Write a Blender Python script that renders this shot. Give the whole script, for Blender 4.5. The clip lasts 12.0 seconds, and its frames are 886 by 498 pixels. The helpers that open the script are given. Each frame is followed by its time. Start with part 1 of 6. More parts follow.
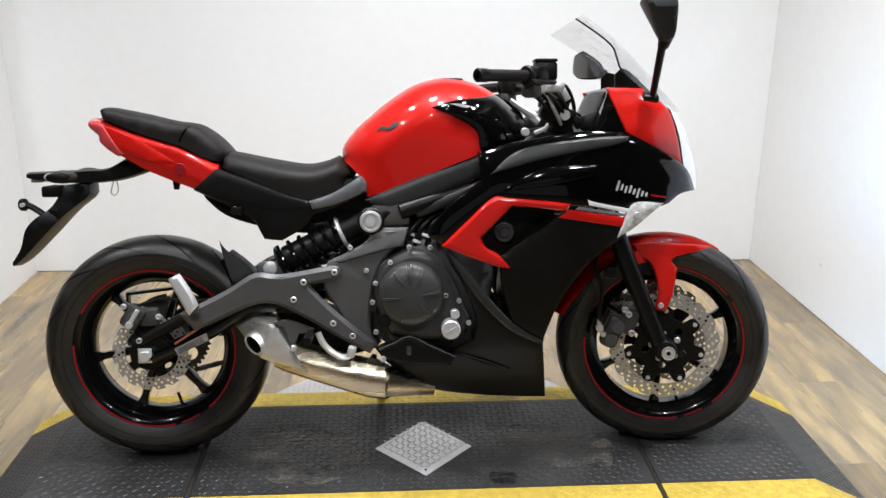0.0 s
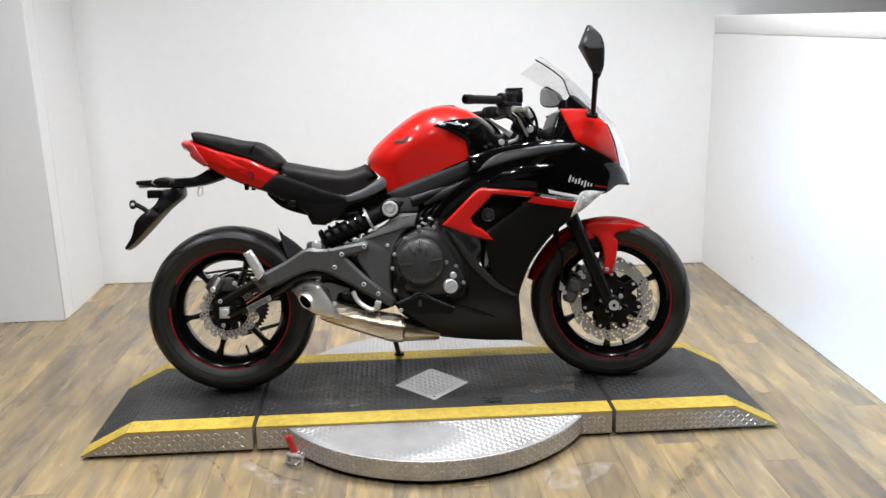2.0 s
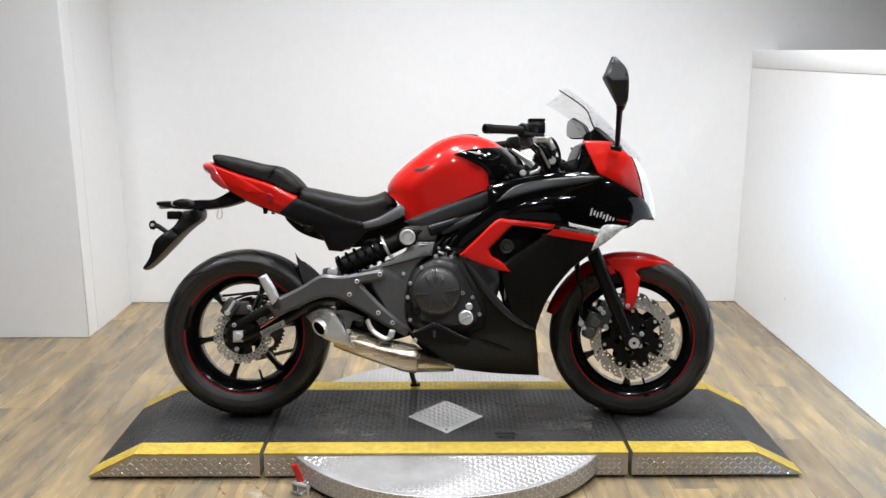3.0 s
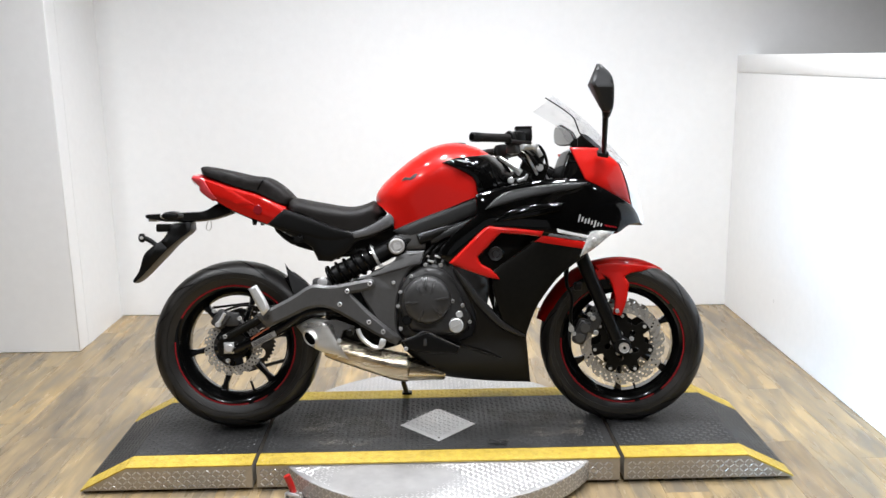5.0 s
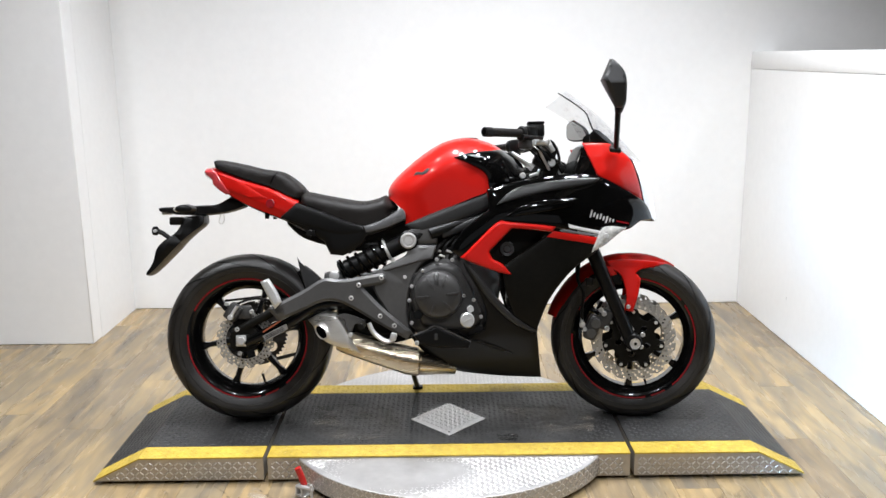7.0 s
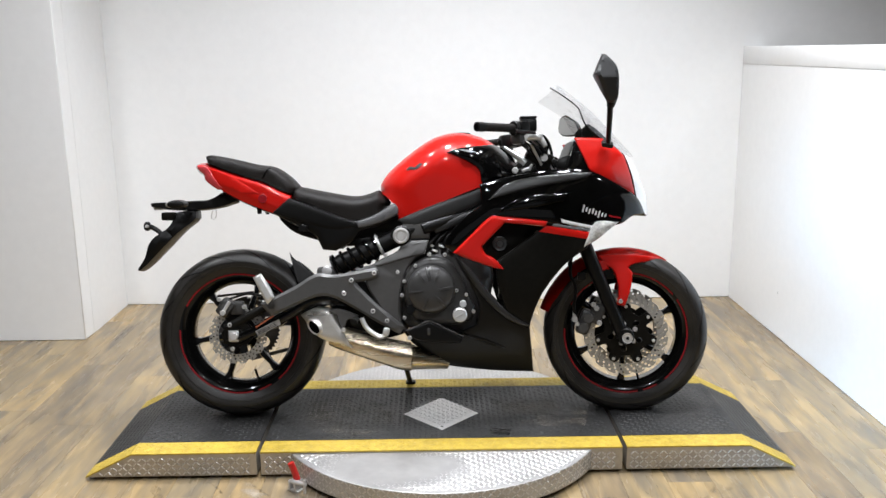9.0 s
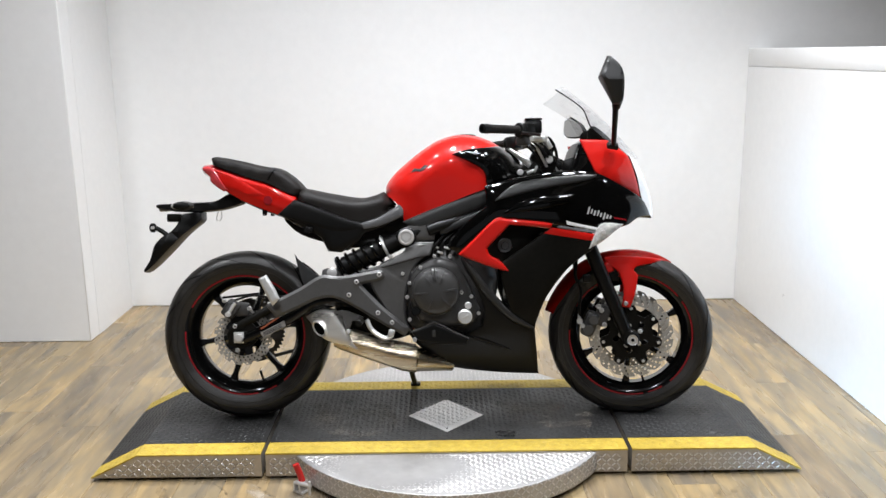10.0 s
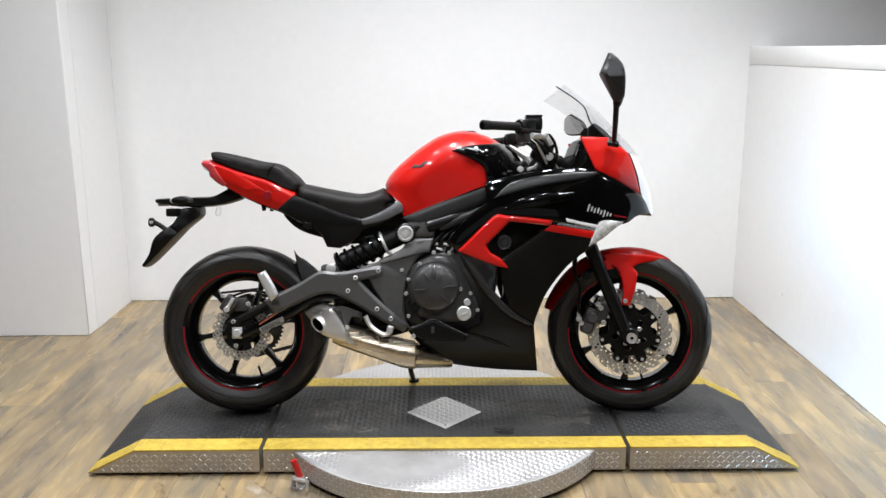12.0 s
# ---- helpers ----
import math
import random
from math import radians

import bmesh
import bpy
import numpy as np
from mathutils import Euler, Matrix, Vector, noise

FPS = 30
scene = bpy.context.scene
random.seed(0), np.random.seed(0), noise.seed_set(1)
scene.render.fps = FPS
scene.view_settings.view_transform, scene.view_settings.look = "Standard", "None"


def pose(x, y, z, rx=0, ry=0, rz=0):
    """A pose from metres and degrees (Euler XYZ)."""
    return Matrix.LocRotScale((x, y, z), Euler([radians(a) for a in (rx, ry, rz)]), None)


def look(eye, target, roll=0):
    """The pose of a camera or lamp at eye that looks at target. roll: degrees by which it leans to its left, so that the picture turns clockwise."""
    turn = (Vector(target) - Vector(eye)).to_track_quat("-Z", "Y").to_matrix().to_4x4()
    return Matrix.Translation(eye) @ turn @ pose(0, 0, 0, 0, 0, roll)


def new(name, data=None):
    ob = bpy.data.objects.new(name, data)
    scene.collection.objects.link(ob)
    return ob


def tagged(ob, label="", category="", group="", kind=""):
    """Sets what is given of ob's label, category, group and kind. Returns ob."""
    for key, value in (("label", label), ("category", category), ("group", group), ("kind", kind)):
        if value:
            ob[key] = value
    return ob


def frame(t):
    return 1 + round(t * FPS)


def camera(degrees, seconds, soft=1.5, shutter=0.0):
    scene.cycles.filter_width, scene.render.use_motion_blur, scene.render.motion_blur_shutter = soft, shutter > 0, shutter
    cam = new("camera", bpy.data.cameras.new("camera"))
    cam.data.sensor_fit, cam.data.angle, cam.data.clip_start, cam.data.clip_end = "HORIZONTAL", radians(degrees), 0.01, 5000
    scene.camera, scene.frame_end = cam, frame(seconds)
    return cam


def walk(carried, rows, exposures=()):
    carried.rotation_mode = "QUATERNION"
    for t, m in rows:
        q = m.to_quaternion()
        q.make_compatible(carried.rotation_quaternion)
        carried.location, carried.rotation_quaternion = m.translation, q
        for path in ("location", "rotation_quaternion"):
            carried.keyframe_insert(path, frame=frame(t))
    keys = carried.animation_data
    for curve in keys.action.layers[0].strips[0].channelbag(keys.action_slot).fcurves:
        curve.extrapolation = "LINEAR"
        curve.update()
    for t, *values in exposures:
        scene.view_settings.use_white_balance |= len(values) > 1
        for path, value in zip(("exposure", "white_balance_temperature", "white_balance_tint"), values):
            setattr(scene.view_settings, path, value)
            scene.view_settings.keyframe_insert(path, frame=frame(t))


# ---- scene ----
cam = camera(53.4, 12.0)
PATH = [
    (0, (-0.068, -2.248, 1.442), (0.037, -0.352, 0.815), 0.1),
    (0.5, (-0.024, -2.592, 1.452), (0.025, -0.663, 0.925), -0.1),
    (1, (-0.055, -2.839, 1.462), (-0.035, -0.9, 0.972), 0.3),
    (1.5, (-0.123, -3.034, 1.447), (-0.001, -1.098, 0.962), 0.0),
    (2, (-0.118, -3.125, 1.436), (-0.012, -1.192, 0.934), -1.2),
    (2.5, (-0.058, -3.13, 1.443), (0.036, -1.178, 1.016), -0.4),
    (3, (-0.031, -3.08, 1.432), (-0.017, -1.129, 0.992), 0.0),
    (3.2, (-0.016, -3.077, 1.431), (-0.001, -1.123, 1.006), 0.1),
    (5, (-0.021, -3.09, 1.438), (0.011, -1.136, 1.014), -0.8),
    (5.5, (-0.017, -3.093, 1.431), (0.004, -1.141, 0.997), -1.1),
    (6, (-0.021, -3.099, 1.433), (-0.012, -1.145, 1.005), -0.7),
    (6.5, (-0.025, -3.099, 1.428), (-0.013, -1.145, 1.0), -0.5),
    (7, (-0.02, -3.097, 1.432), (-0.015, -1.144, 1.001), -0.6),
    (9, (-0.019, -3.099, 1.43), (0.002, -1.148, 0.989), -0.6),
    (9.5, (-0.017, -3.101, 1.43), (-0.004, -1.149, 0.992), -0.6),
    (10, (-0.023, -3.1, 1.429), (-0.011, -1.149, 0.993), -0.6),
    (10.5, (-0.025, -3.098, 1.427), (-0.011, -1.148, 0.982), -0.6),
    (11, (-0.02, -3.093, 1.426), (-0.01, -1.143, 0.982), -0.5),
    (11.5, (-0.022, -3.096, 1.429), (-0.013, -1.145, 0.987), -0.4),
    (12, (-0.024, -3.093, 1.426), (-0.01, -1.143, 0.983), -0.2),
]
EXPOSURES = [(0.0, -0.14), (0.5, -0.14), (1.0, -0.16), (2.0, -0.18), (3.2, -0.15), (5.0, 0.0), (7.2, 0.03), (8.8, -0.09), (12.0, -0.12)]
walk(cam, [(t, look(eye, target, roll)) for t, eye, target, roll in PATH], EXPOSURES)

# ---- light ----
world = bpy.data.worlds.new("showroom_world")
world.use_nodes = True
world.node_tree.nodes["Background"].inputs[0].default_value = (0.9, 0.95, 1.0, 1)
world.node_tree.nodes["Background"].inputs[1].default_value = 0.07
scene.world = world


def area_lamp(name, eye, target, sx, sy, watts, colour, spread=180):
    data = bpy.data.lights.new(name, "AREA")
    data.shape, data.size, data.size_y, data.energy, data.color = "RECTANGLE", sx, sy, watts, colour
    data.spread = radians(spread)
    ob = new(name, data)
    ob.matrix_world = look(eye, target)
    return ob


# the last one is made up, added to brighten the strip beyond the partition
LAMPS = [(-1.4, 0.60, 13, 130), (-0.45, 0.60, 20, 130), (0.55, 0.60, 20, 130), (1.30, 0.55, 11, 130), (-2.05, -0.7, 31, 135), (-0.2, -0.1, 34, 135), (1.1, -0.1, 30, 135),
         (-0.8, -2.3, 34, 142), (0.7, -2.3, 37, 142), (2.6, -0.9, 20, 140)]
for lx, ly, watts, beam in LAMPS:
    area_lamp("ceiling_panel_light", (lx, ly, 3.05), (lx, ly, 0), 0.15, 0.30, watts, (0.950, 0.975, 1.03), beam)
# wide unseen fill lamp added to brighten the bike's near flank
area_lamp("unseen_front_fill", (-0.4, -6.94, 1.3), (-0.4, 0.0, 1.3), 7.2, 2.2, 9, (0.95, 0.97, 1.0))
# narrow unseen beam, daylight inferred from the bluish patch on the partition
area_lamp("unseen_daylight_beam", (-1.5, -6.9, 1.5), (1.7, 0.12, 0.80), 0.40, 0.46, 2.5, (0.30, 0.62, 1.0), 7)
# second unseen beam, added to imitate a bluish sheen on the right floor
area_lamp("unseen_daylight_beam", (-1.3, -6.9, 1.5), (1.56, -0.30, 0.0), 0.40, 0.46, 2.8, (0.36, 0.66, 1.0), 8)


# ---- materials ----
def scattered(nt, tc):
    """Object coordinates shifted from piece to piece, so that no two alike pieces show the same grain."""
    info = nt.nodes.new("ShaderNodeObjectInfo")
    far = nt.nodes.new("ShaderNodeVectorMath")
    far.operation = "MULTIPLY_ADD"
    far.inputs[1].default_value = (3.7, 5.3, 1.0)
    nt.links.new(info.outputs["Location"], far.inputs[0])
    nt.links.new(tc.outputs["Object"], far.inputs[2])
    return far.outputs[0]


def material(name, colour, rough=0.5, metal=0.0, coat=0.0, vary=0.08, grain=60.0, bump=0.0, bump_scale=200.0,
             rough_vary=0.1, spec=0.5, alpha=None, transmission=0.0, blotch=3.0, stretch=(1, 1, 1), random_vary=0.0, scatter=False, patchy=False):
    m = bpy.data.materials.new(name)
    m.use_nodes = True
    nt = m.node_tree
    b = nt.nodes["Principled BSDF"]
    b.inputs["Metallic"].default_value = metal
    b.inputs["Coat Weight"].default_value = coat
    b.inputs["Coat Roughness"].default_value = 0.04
    b.inputs["Specular IOR Level"].default_value = spec
    b.inputs["Transmission Weight"].default_value = transmission
    tc = nt.nodes.new("ShaderNodeTexCoord")
    mp = nt.nodes.new("ShaderNodeMapping")
    mp.inputs["Scale"].default_value = stretch
    nt.links.new(scattered(nt, tc) if scatter else tc.outputs["Object"], mp.inputs["Vector"])
    n1 = nt.nodes.new("ShaderNodeTexNoise")
    n1.inputs["Scale"].default_value, n1.inputs["Detail"].default_value = grain, 6
    n2 = nt.nodes.new("ShaderNodeTexNoise")
    n2.inputs["Scale"].default_value, n2.inputs["Detail"].default_value = blotch, 4
    for n in (n1, n2):
        nt.links.new(mp.outputs[0], n.inputs["Vector"])
    mix = nt.nodes.new("ShaderNodeMath")
    mix.operation = "ADD"
    nt.links.new(n1.outputs[0], mix.inputs[0])
    nt.links.new(n2.outputs[0], mix.inputs[1])
    ramp = nt.nodes.new("ShaderNodeMapRange")
    ramp.inputs[1].default_value, ramp.inputs[2].default_value = 0.7, 1.3
    ramp.inputs[3].default_value, ramp.inputs[4].default_value = 1 - vary, 1 + vary
    nt.links.new(mix.outputs[0], ramp.inputs[0])
    val = ramp.outputs[0]
    if random_vary:
        info = nt.nodes.new("ShaderNodeObjectInfo")
        rr = nt.nodes.new("ShaderNodeMapRange")
        rr.inputs[3].default_value, rr.inputs[4].default_value = 1 - random_vary, 1 + random_vary
        nt.links.new(info.outputs["Random"], rr.inputs[0])
        mul = nt.nodes.new("ShaderNodeMath")
        mul.operation = "MULTIPLY"
        nt.links.new(val, mul.inputs[0])
        nt.links.new(rr.outputs[0], mul.inputs[1])
        val = mul.outputs[0]
    col = nt.nodes.new("ShaderNodeVectorMath")
    col.operation = "SCALE"
    col.inputs[0].default_value = colour
    nt.links.new(val, col.inputs["Scale"])
    nt.links.new(col.outputs[0], b.inputs["Base Color"])
    rg = nt.nodes.new("ShaderNodeMapRange")
    rg.inputs[1].default_value, rg.inputs[2].default_value = 0.35, 0.65
    rg.inputs[3].default_value, rg.inputs[4].default_value = max(0.02, rough * (1 - rough_vary)), min(1, rough * (1 + rough_vary))
    nt.links.new(n2.outputs[0], rg.inputs[0])
    nt.links.new(rg.outputs[0], b.inputs["Roughness"])
    if alpha is not None:
        b.inputs["Alpha"].default_value = alpha
    if patchy:
        thin = nt.nodes.new("ShaderNodeMapRange")
        thin.inputs[1].default_value, thin.inputs[2].default_value = 0.85, 1.2
        thin.inputs[3].default_value, thin.inputs[4].default_value = 0.0, alpha
        nt.links.new(mix.outputs[0], thin.inputs[0])
        nt.links.new(thin.outputs[0], b.inputs["Alpha"])
    if bump:
        nb = nt.nodes.new("ShaderNodeTexNoise")
        nb.inputs["Scale"].default_value, nb.inputs["Detail"].default_value = bump_scale, 3
        nt.links.new(mp.outputs[0], nb.inputs["Vector"])
        bp = nt.nodes.new("ShaderNodeBump")
        bp.inputs["Strength"].default_value, bp.inputs["Distance"].default_value = bump, 0.002
        nt.links.new(nb.outputs[0], bp.inputs["Height"])
        nt.links.new(bp.outputs[0], b.inputs["Normal"])
    return m


WALL = material("white_wall_paint", (0.80, 0.80, 0.79), 0.55, vary=0.02, grain=25, bump=0.12, bump_scale=90, blotch=1.2)
# dark colours for the unseen walls and ceiling, to keep black parts from reflecting
DIM = material("unseen_wall_dark", (0.16, 0.155, 0.15), 0.7, vary=0.05, grain=20)
CEIL = material("unseen_ceiling_dark", (0.10, 0.10, 0.10), 0.8, vary=0.03)
RED = material("candy_red_paint", (0.43, 0.0075, 0.0045), 0.34, coat=0.5, vary=0.06, grain=700, blotch=8, spec=0.12)
REDLENS = material("red_lens", (0.50, 0.05, 0.055), 0.12, coat=1.0, vary=0.15, grain=120, spec=0.4)
GLOSS = material("gloss_black_paint", (0.0015, 0.0015, 0.0015), 0.08, coat=0.5, vary=0.2, spec=0.1)
SATIN = material("satin_black_plastic", (0.0042, 0.0041, 0.0039), 0.34, vary=0.2, bump=0.08, bump_scale=900, spec=0.17)
MATTE = material("matte_black_plastic", (0.0056, 0.0052, 0.0042), 0.34, vary=0.3, bump=0.1, bump_scale=1200, spec=0.11)
FRAME = material("dark_grey_frame_paint", (0.068, 0.0664, 0.0645), 0.38, metal=0.2, vary=0.1, bump=0.06, bump_scale=800, spec=0.3)
SPAR = material("spar_cover_plastic", (0.018, 0.0178, 0.0175), 0.36, vary=0.12, bump=0.06, bump_scale=800, spec=0.3)
ENGINE = material("engine_black_paint", (0.044, 0.043, 0.0418), 0.34, metal=0.2, vary=0.12, bump=0.05, bump_scale=900, spec=0.3)
RUBBER = material("tyre_rubber", (0.0105, 0.0092, 0.0078), 0.40, vary=0.35, grain=60, bump=0.15, bump_scale=500, blotch=7, spec=0.5, rough_vary=0.3)
# near-black that puts the shade of grooves, slots and holes into colour
GROOVE = material("recess_black", (0.001, 0.001, 0.001), 0.9, vary=0.1, spec=0.02)
RIM = material("gloss_black_rim", (0.0018, 0.0018, 0.0018), 0.18, coat=0.35, vary=0.15, spec=0.15)
TAPE = material("red_rim_tape", (0.19, 0.0035, 0.007), 0.30, vary=0.08, spec=0.3)
VINYL = material("seat_vinyl", (0.0080, 0.0066, 0.0056), 0.5, vary=0.18, bump=0.35, bump_scale=700, spec=0.16)
# gold reflected from the floor is mixed into this base colour
STEEL = material("brushed_stainless", (0.44, 0.38, 0.285), 0.28, metal=1.0, vary=0.08, grain=40, stretch=(1, 1, 12), bump=0.08, bump_scale=300)
TIPSTEEL = material("bright_stainless", (0.62, 0.60, 0.56), 0.30, metal=0.75, vary=0.08, grain=40, stretch=(1, 1, 12), bump=0.06, bump_scale=300)
SHELL = material("mirror_shell_plastic", (0.011, 0.011, 0.0112), 0.42, vary=0.1, bump=0.04, bump_scale=900, spec=0.45)
# the black seat flank's reflected sheen, put into a paler grey
COVERSHEEN = material("sheen_grey_plastic", (0.085, 0.085, 0.087), 0.26, vary=0.12, bump=0.05, bump_scale=700, spec=0.5)
FLANKGREY = material("grey_satin_plastic", (0.035, 0.035, 0.035), 0.26, vary=0.12, bump=0.05, bump_scale=700, spec=0.5)
DISC = material("ground_disc_steel", (0.46, 0.445, 0.42), 0.42, metal=0.75, vary=0.12, grain=200)
CHROME = material("zinc_bolt", (0.60, 0.59, 0.575), 0.3, metal=0.55, vary=0.1, grain=150)
ALLOY = material("polished_alloy", (0.60, 0.60, 0.585), 0.32, metal=0.6, vary=0.1)
DARKSTEEL = material("dark_chain_steel", (0.10, 0.094, 0.088), 0.45, metal=0.7, vary=0.2)
LENS = material("clear_signal_lens", (0.42, 0.42, 0.40), 0.12, coat=1.0, vary=0.45, grain=70, blotch=40)
# clear lens coloured near-white: its blown-out glare is put into the colour
HEAD = material("glare_white_lens", (0.90, 0.92, 0.95), 0.06, coat=1.0, vary=0.04)
WHITE = material("white_decal", (0.62, 0.62, 0.62), 0.35, vary=0.03)
SILVERDECAL = material("silver_decal", (0.34, 0.34, 0.34), 0.35, vary=0.1)
GREYDECAL = material("grey_decal", (0.14, 0.14, 0.145), 0.35, vary=0.1)
SILVERLABEL = material("worn_silver_label", (0.22, 0.21, 0.20), 0.4, vary=0.5, grain=120)
ORANGE = material("orange_label", (0.26, 0.065, 0.028), 0.4, vary=0.2)
MIRROR = material("mirror_glass", (0.85, 0.87, 0.88), 0.03, metal=1.0, vary=0.01)
SCREEN = material("clear_screen", (0.30, 0.31, 0.33), 0.04, vary=0.02, alpha=0.19, spec=0.2)
TREAD = material("aluminium_tread_plate", (0.52, 0.51, 0.50), 0.48, metal=0.95, vary=0.10, grain=30, blotch=6, rough_vary=0.1)
# brighter copy of TREAD: the diamond's reflected light is put into its colour
BRIGHTPLATE = material("brightened_tread_plate", (0.80, 0.79, 0.78), 0.45, metal=0.7, vary=0.08, grain=40, blotch=12)
TREADBAR = material("polished_tread_bar", (0.76, 0.75, 0.74), 0.40, metal=1.0, vary=0.08, grain=60)
TREADSIDE = material("dull_tread_plate", (0.46, 0.43, 0.39), 0.45, metal=0.85, vary=0.15, grain=40)
MAT = material("black_rubber_mat", (0.020, 0.0197, 0.0192), 0.42, vary=0.35, grain=22, blotch=4, bump=0.1, bump_scale=400, rough_vary=0.25, spec=0.35)
YELLOW = material("yellow_safety_tape", (0.43, 0.305, 0.045), 0.45, vary=0.24, grain=45, blotch=5, spec=0.3)
OILSPOT = material("oil_spot", (0.004, 0.004, 0.004), 0.35, vary=0.4, grain=50, alpha=0.75)
DUST = material("pale_dust", (0.30, 0.28, 0.25), 0.8, vary=0.4, grain=60, alpha=0.28)
DUSTFILM = material("dust_film", (0.16, 0.14, 0.115), 0.8, vary=0.7, grain=26, blotch=12, alpha=0.30, patchy=True)
MARK = material("floor_mark", (0.045, 0.036, 0.026), 0.6, vary=0.3, grain=40, blotch=20, alpha=0.45, patchy=True)
SMEAR = material("tyre_smear", (0.035, 0.033, 0.032), 0.5, vary=0.5, grain=30, blotch=14, alpha=0.26, patchy=True)
WORN = material("worn_vinyl", (0.42, 0.37, 0.30), 0.6, vary=0.3, grain=30, blotch=14, alpha=0.42, patchy=True)
SMUDGE = material("wall_scuff", (0.40, 0.40, 0.40), 0.7, vary=0.3, grain=60, alpha=0.07)
REDHANDLE = material("red_plastic_handle", (0.42, 0.012, 0.01), 0.35, vary=0.08)


def plank_material():
    m = material("oak_vinyl_plank", (0.320, 0.236, 0.124), 0.27, vary=0.3, grain=9, blotch=2.2, stretch=(6, 0.7, 6), random_vary=0.10, rough_vary=0.2, scatter=True)
    nt = m.node_tree
    b = nt.nodes["Principled BSDF"]
    source = b.inputs["Base Color"].links[0].from_socket
    tc = nt.nodes.new("ShaderNodeTexCoord")
    mp = nt.nodes.new("ShaderNodeMapping")
    mp.inputs["Scale"].default_value = (5.5, 0.9, 1)
    nt.links.new(scattered(nt, tc), mp.inputs[0])
    n = nt.nodes.new("ShaderNodeTexNoise")
    n.inputs["Scale"].default_value, n.inputs["Detail"].default_value, n.inputs["Distortion"].default_value = 2.6, 8, 0.8
    nt.links.new(mp.outputs[0], n.inputs["Vector"])
    cr = nt.nodes.new("ShaderNodeValToRGB")
    cr.color_ramp.elements[0].position, cr.color_ramp.elements[0].color = 0.36, (0, 0, 0, 1)
    cr.color_ramp.elements[1].position, cr.color_ramp.elements[1].color = 0.66, (1, 1, 1, 1)
    nt.links.new(n.outputs[0], cr.inputs[0])
    mix = nt.nodes.new("ShaderNodeMix")
    mix.data_type = "RGBA"
    nt.links.new(cr.outputs[0], mix.inputs["Factor"])
    nt.links.new(source, mix.inputs["A"])
    mix.inputs["B"].default_value = (0.168, 0.138, 0.096, 1)
    info = nt.nodes.new("ShaderNodeObjectInfo")
    tint = nt.nodes.new("ShaderNodeValToRGB")
    for k, (at, c) in enumerate(((0.0, (1.22, 1.14, 1.0)), (0.45, (1.0, 1.0, 1.0)), (0.75, (0.84, 0.84, 0.88)), (1.0, (0.66, 0.64, 0.66)))):
        e = tint.color_ramp.elements[k] if k < 2 else tint.color_ramp.elements.new(at)
        e.position, e.color = at, (*c, 1)
    nt.links.new(info.outputs["Random"], tint.inputs[0])
    mul = nt.nodes.new("ShaderNodeVectorMath")
    mul.operation = "MULTIPLY"
    nt.links.new(mix.outputs["Result"], mul.inputs[0])
    nt.links.new(tint.outputs[0], mul.inputs[1])
    nt.links.new(mul.outputs[0], b.inputs["Base Color"])
    return m


PLANK = plank_material()


# ---- mesh helpers ----
def part(name, bm, mat, parent=None, label="", smooth=38):
    """Links a bmesh as one mesh object, under a thing or a part."""
    bmesh.ops.recalc_face_normals(bm, faces=bm.faces)
    me = bpy.data.meshes.new(name)
    bm.to_mesh(me)
    bm.free()
    for p in me.polygons:
        p.use_smooth = smooth > 0
    if smooth > 0:
        me.set_sharp_from_angle(angle=radians(smooth))
    me.materials.append(mat)
    ob = new(name, me)
    if parent:
        ob.parent = parent
    if label:
        ob["label"] = label
    return ob


def mesh_of(verts, faces):
    bm = bmesh.new()
    vs = [bm.verts.new(v) for v in verts]
    for f in faces:
        if len(set(f)) >= 3:
            try:
                bm.faces.new([vs[i] for i in f])
            except ValueError:
                pass
    return bm


def join(*bms):
    out = bms[0]
    for b in bms[1:]:
        me = bpy.data.meshes.new("join")
        b.to_mesh(me)
        b.free()
        out.from_mesh(me)
        bpy.data.meshes.remove(me)
    return out


def moved(bm, m):
    bmesh.ops.transform(bm, matrix=m, verts=bm.verts)
    return bm


def box(c, size, bevel=0.0, rot=(0, 0, 0), segments=2):
    bm = bmesh.new()
    bmesh.ops.create_cube(bm, size=1)
    bmesh.ops.scale(bm, vec=size, verts=bm.verts)
    if bevel:
        bmesh.ops.bevel(bm, geom=bm.edges[:], offset=bevel, segments=segments, affect="EDGES", profile=0.5)
    return moved(bm, pose(*c, *rot))


def lathe(profile, c=(0, 0, 0), n=48, m=None, closed=False):
    """Turns rows of (along y, radius) about the y axis through c."""
    verts, faces = [], []
    k = len(profile)
    for i in range(n):
        a = 2 * math.pi * i / n
        for y, r in profile:
            verts.append((r * math.cos(a), y, r * math.sin(a)))
    for i in range(n):
        for j in range(k if closed else k - 1):
            a, b = i * k + j, i * k + (j + 1) % k
            c2, d = ((i + 1) % n) * k + (j + 1) % k, ((i + 1) % n) * k + j
            faces.append((a, b, c2, d))
    bm = mesh_of(verts, faces)
    bmesh.ops.remove_doubles(bm, verts=bm.verts, dist=1e-6)
    if m is not None:
        moved(bm, m)
    return moved(bm, Matrix.Translation(c))


def cyl(c, r, h, n=20, bevel=0.0, m=None):
    """A closed cylinder along y, middle at c."""
    b = bevel or min(r, h) * 0.12
    return lathe([(-h / 2, 0), (-h / 2, r - b), (-h / 2 + b, r), (h / 2 - b, r), (h / 2, r - b), (h / 2, 0)], c, n, m)


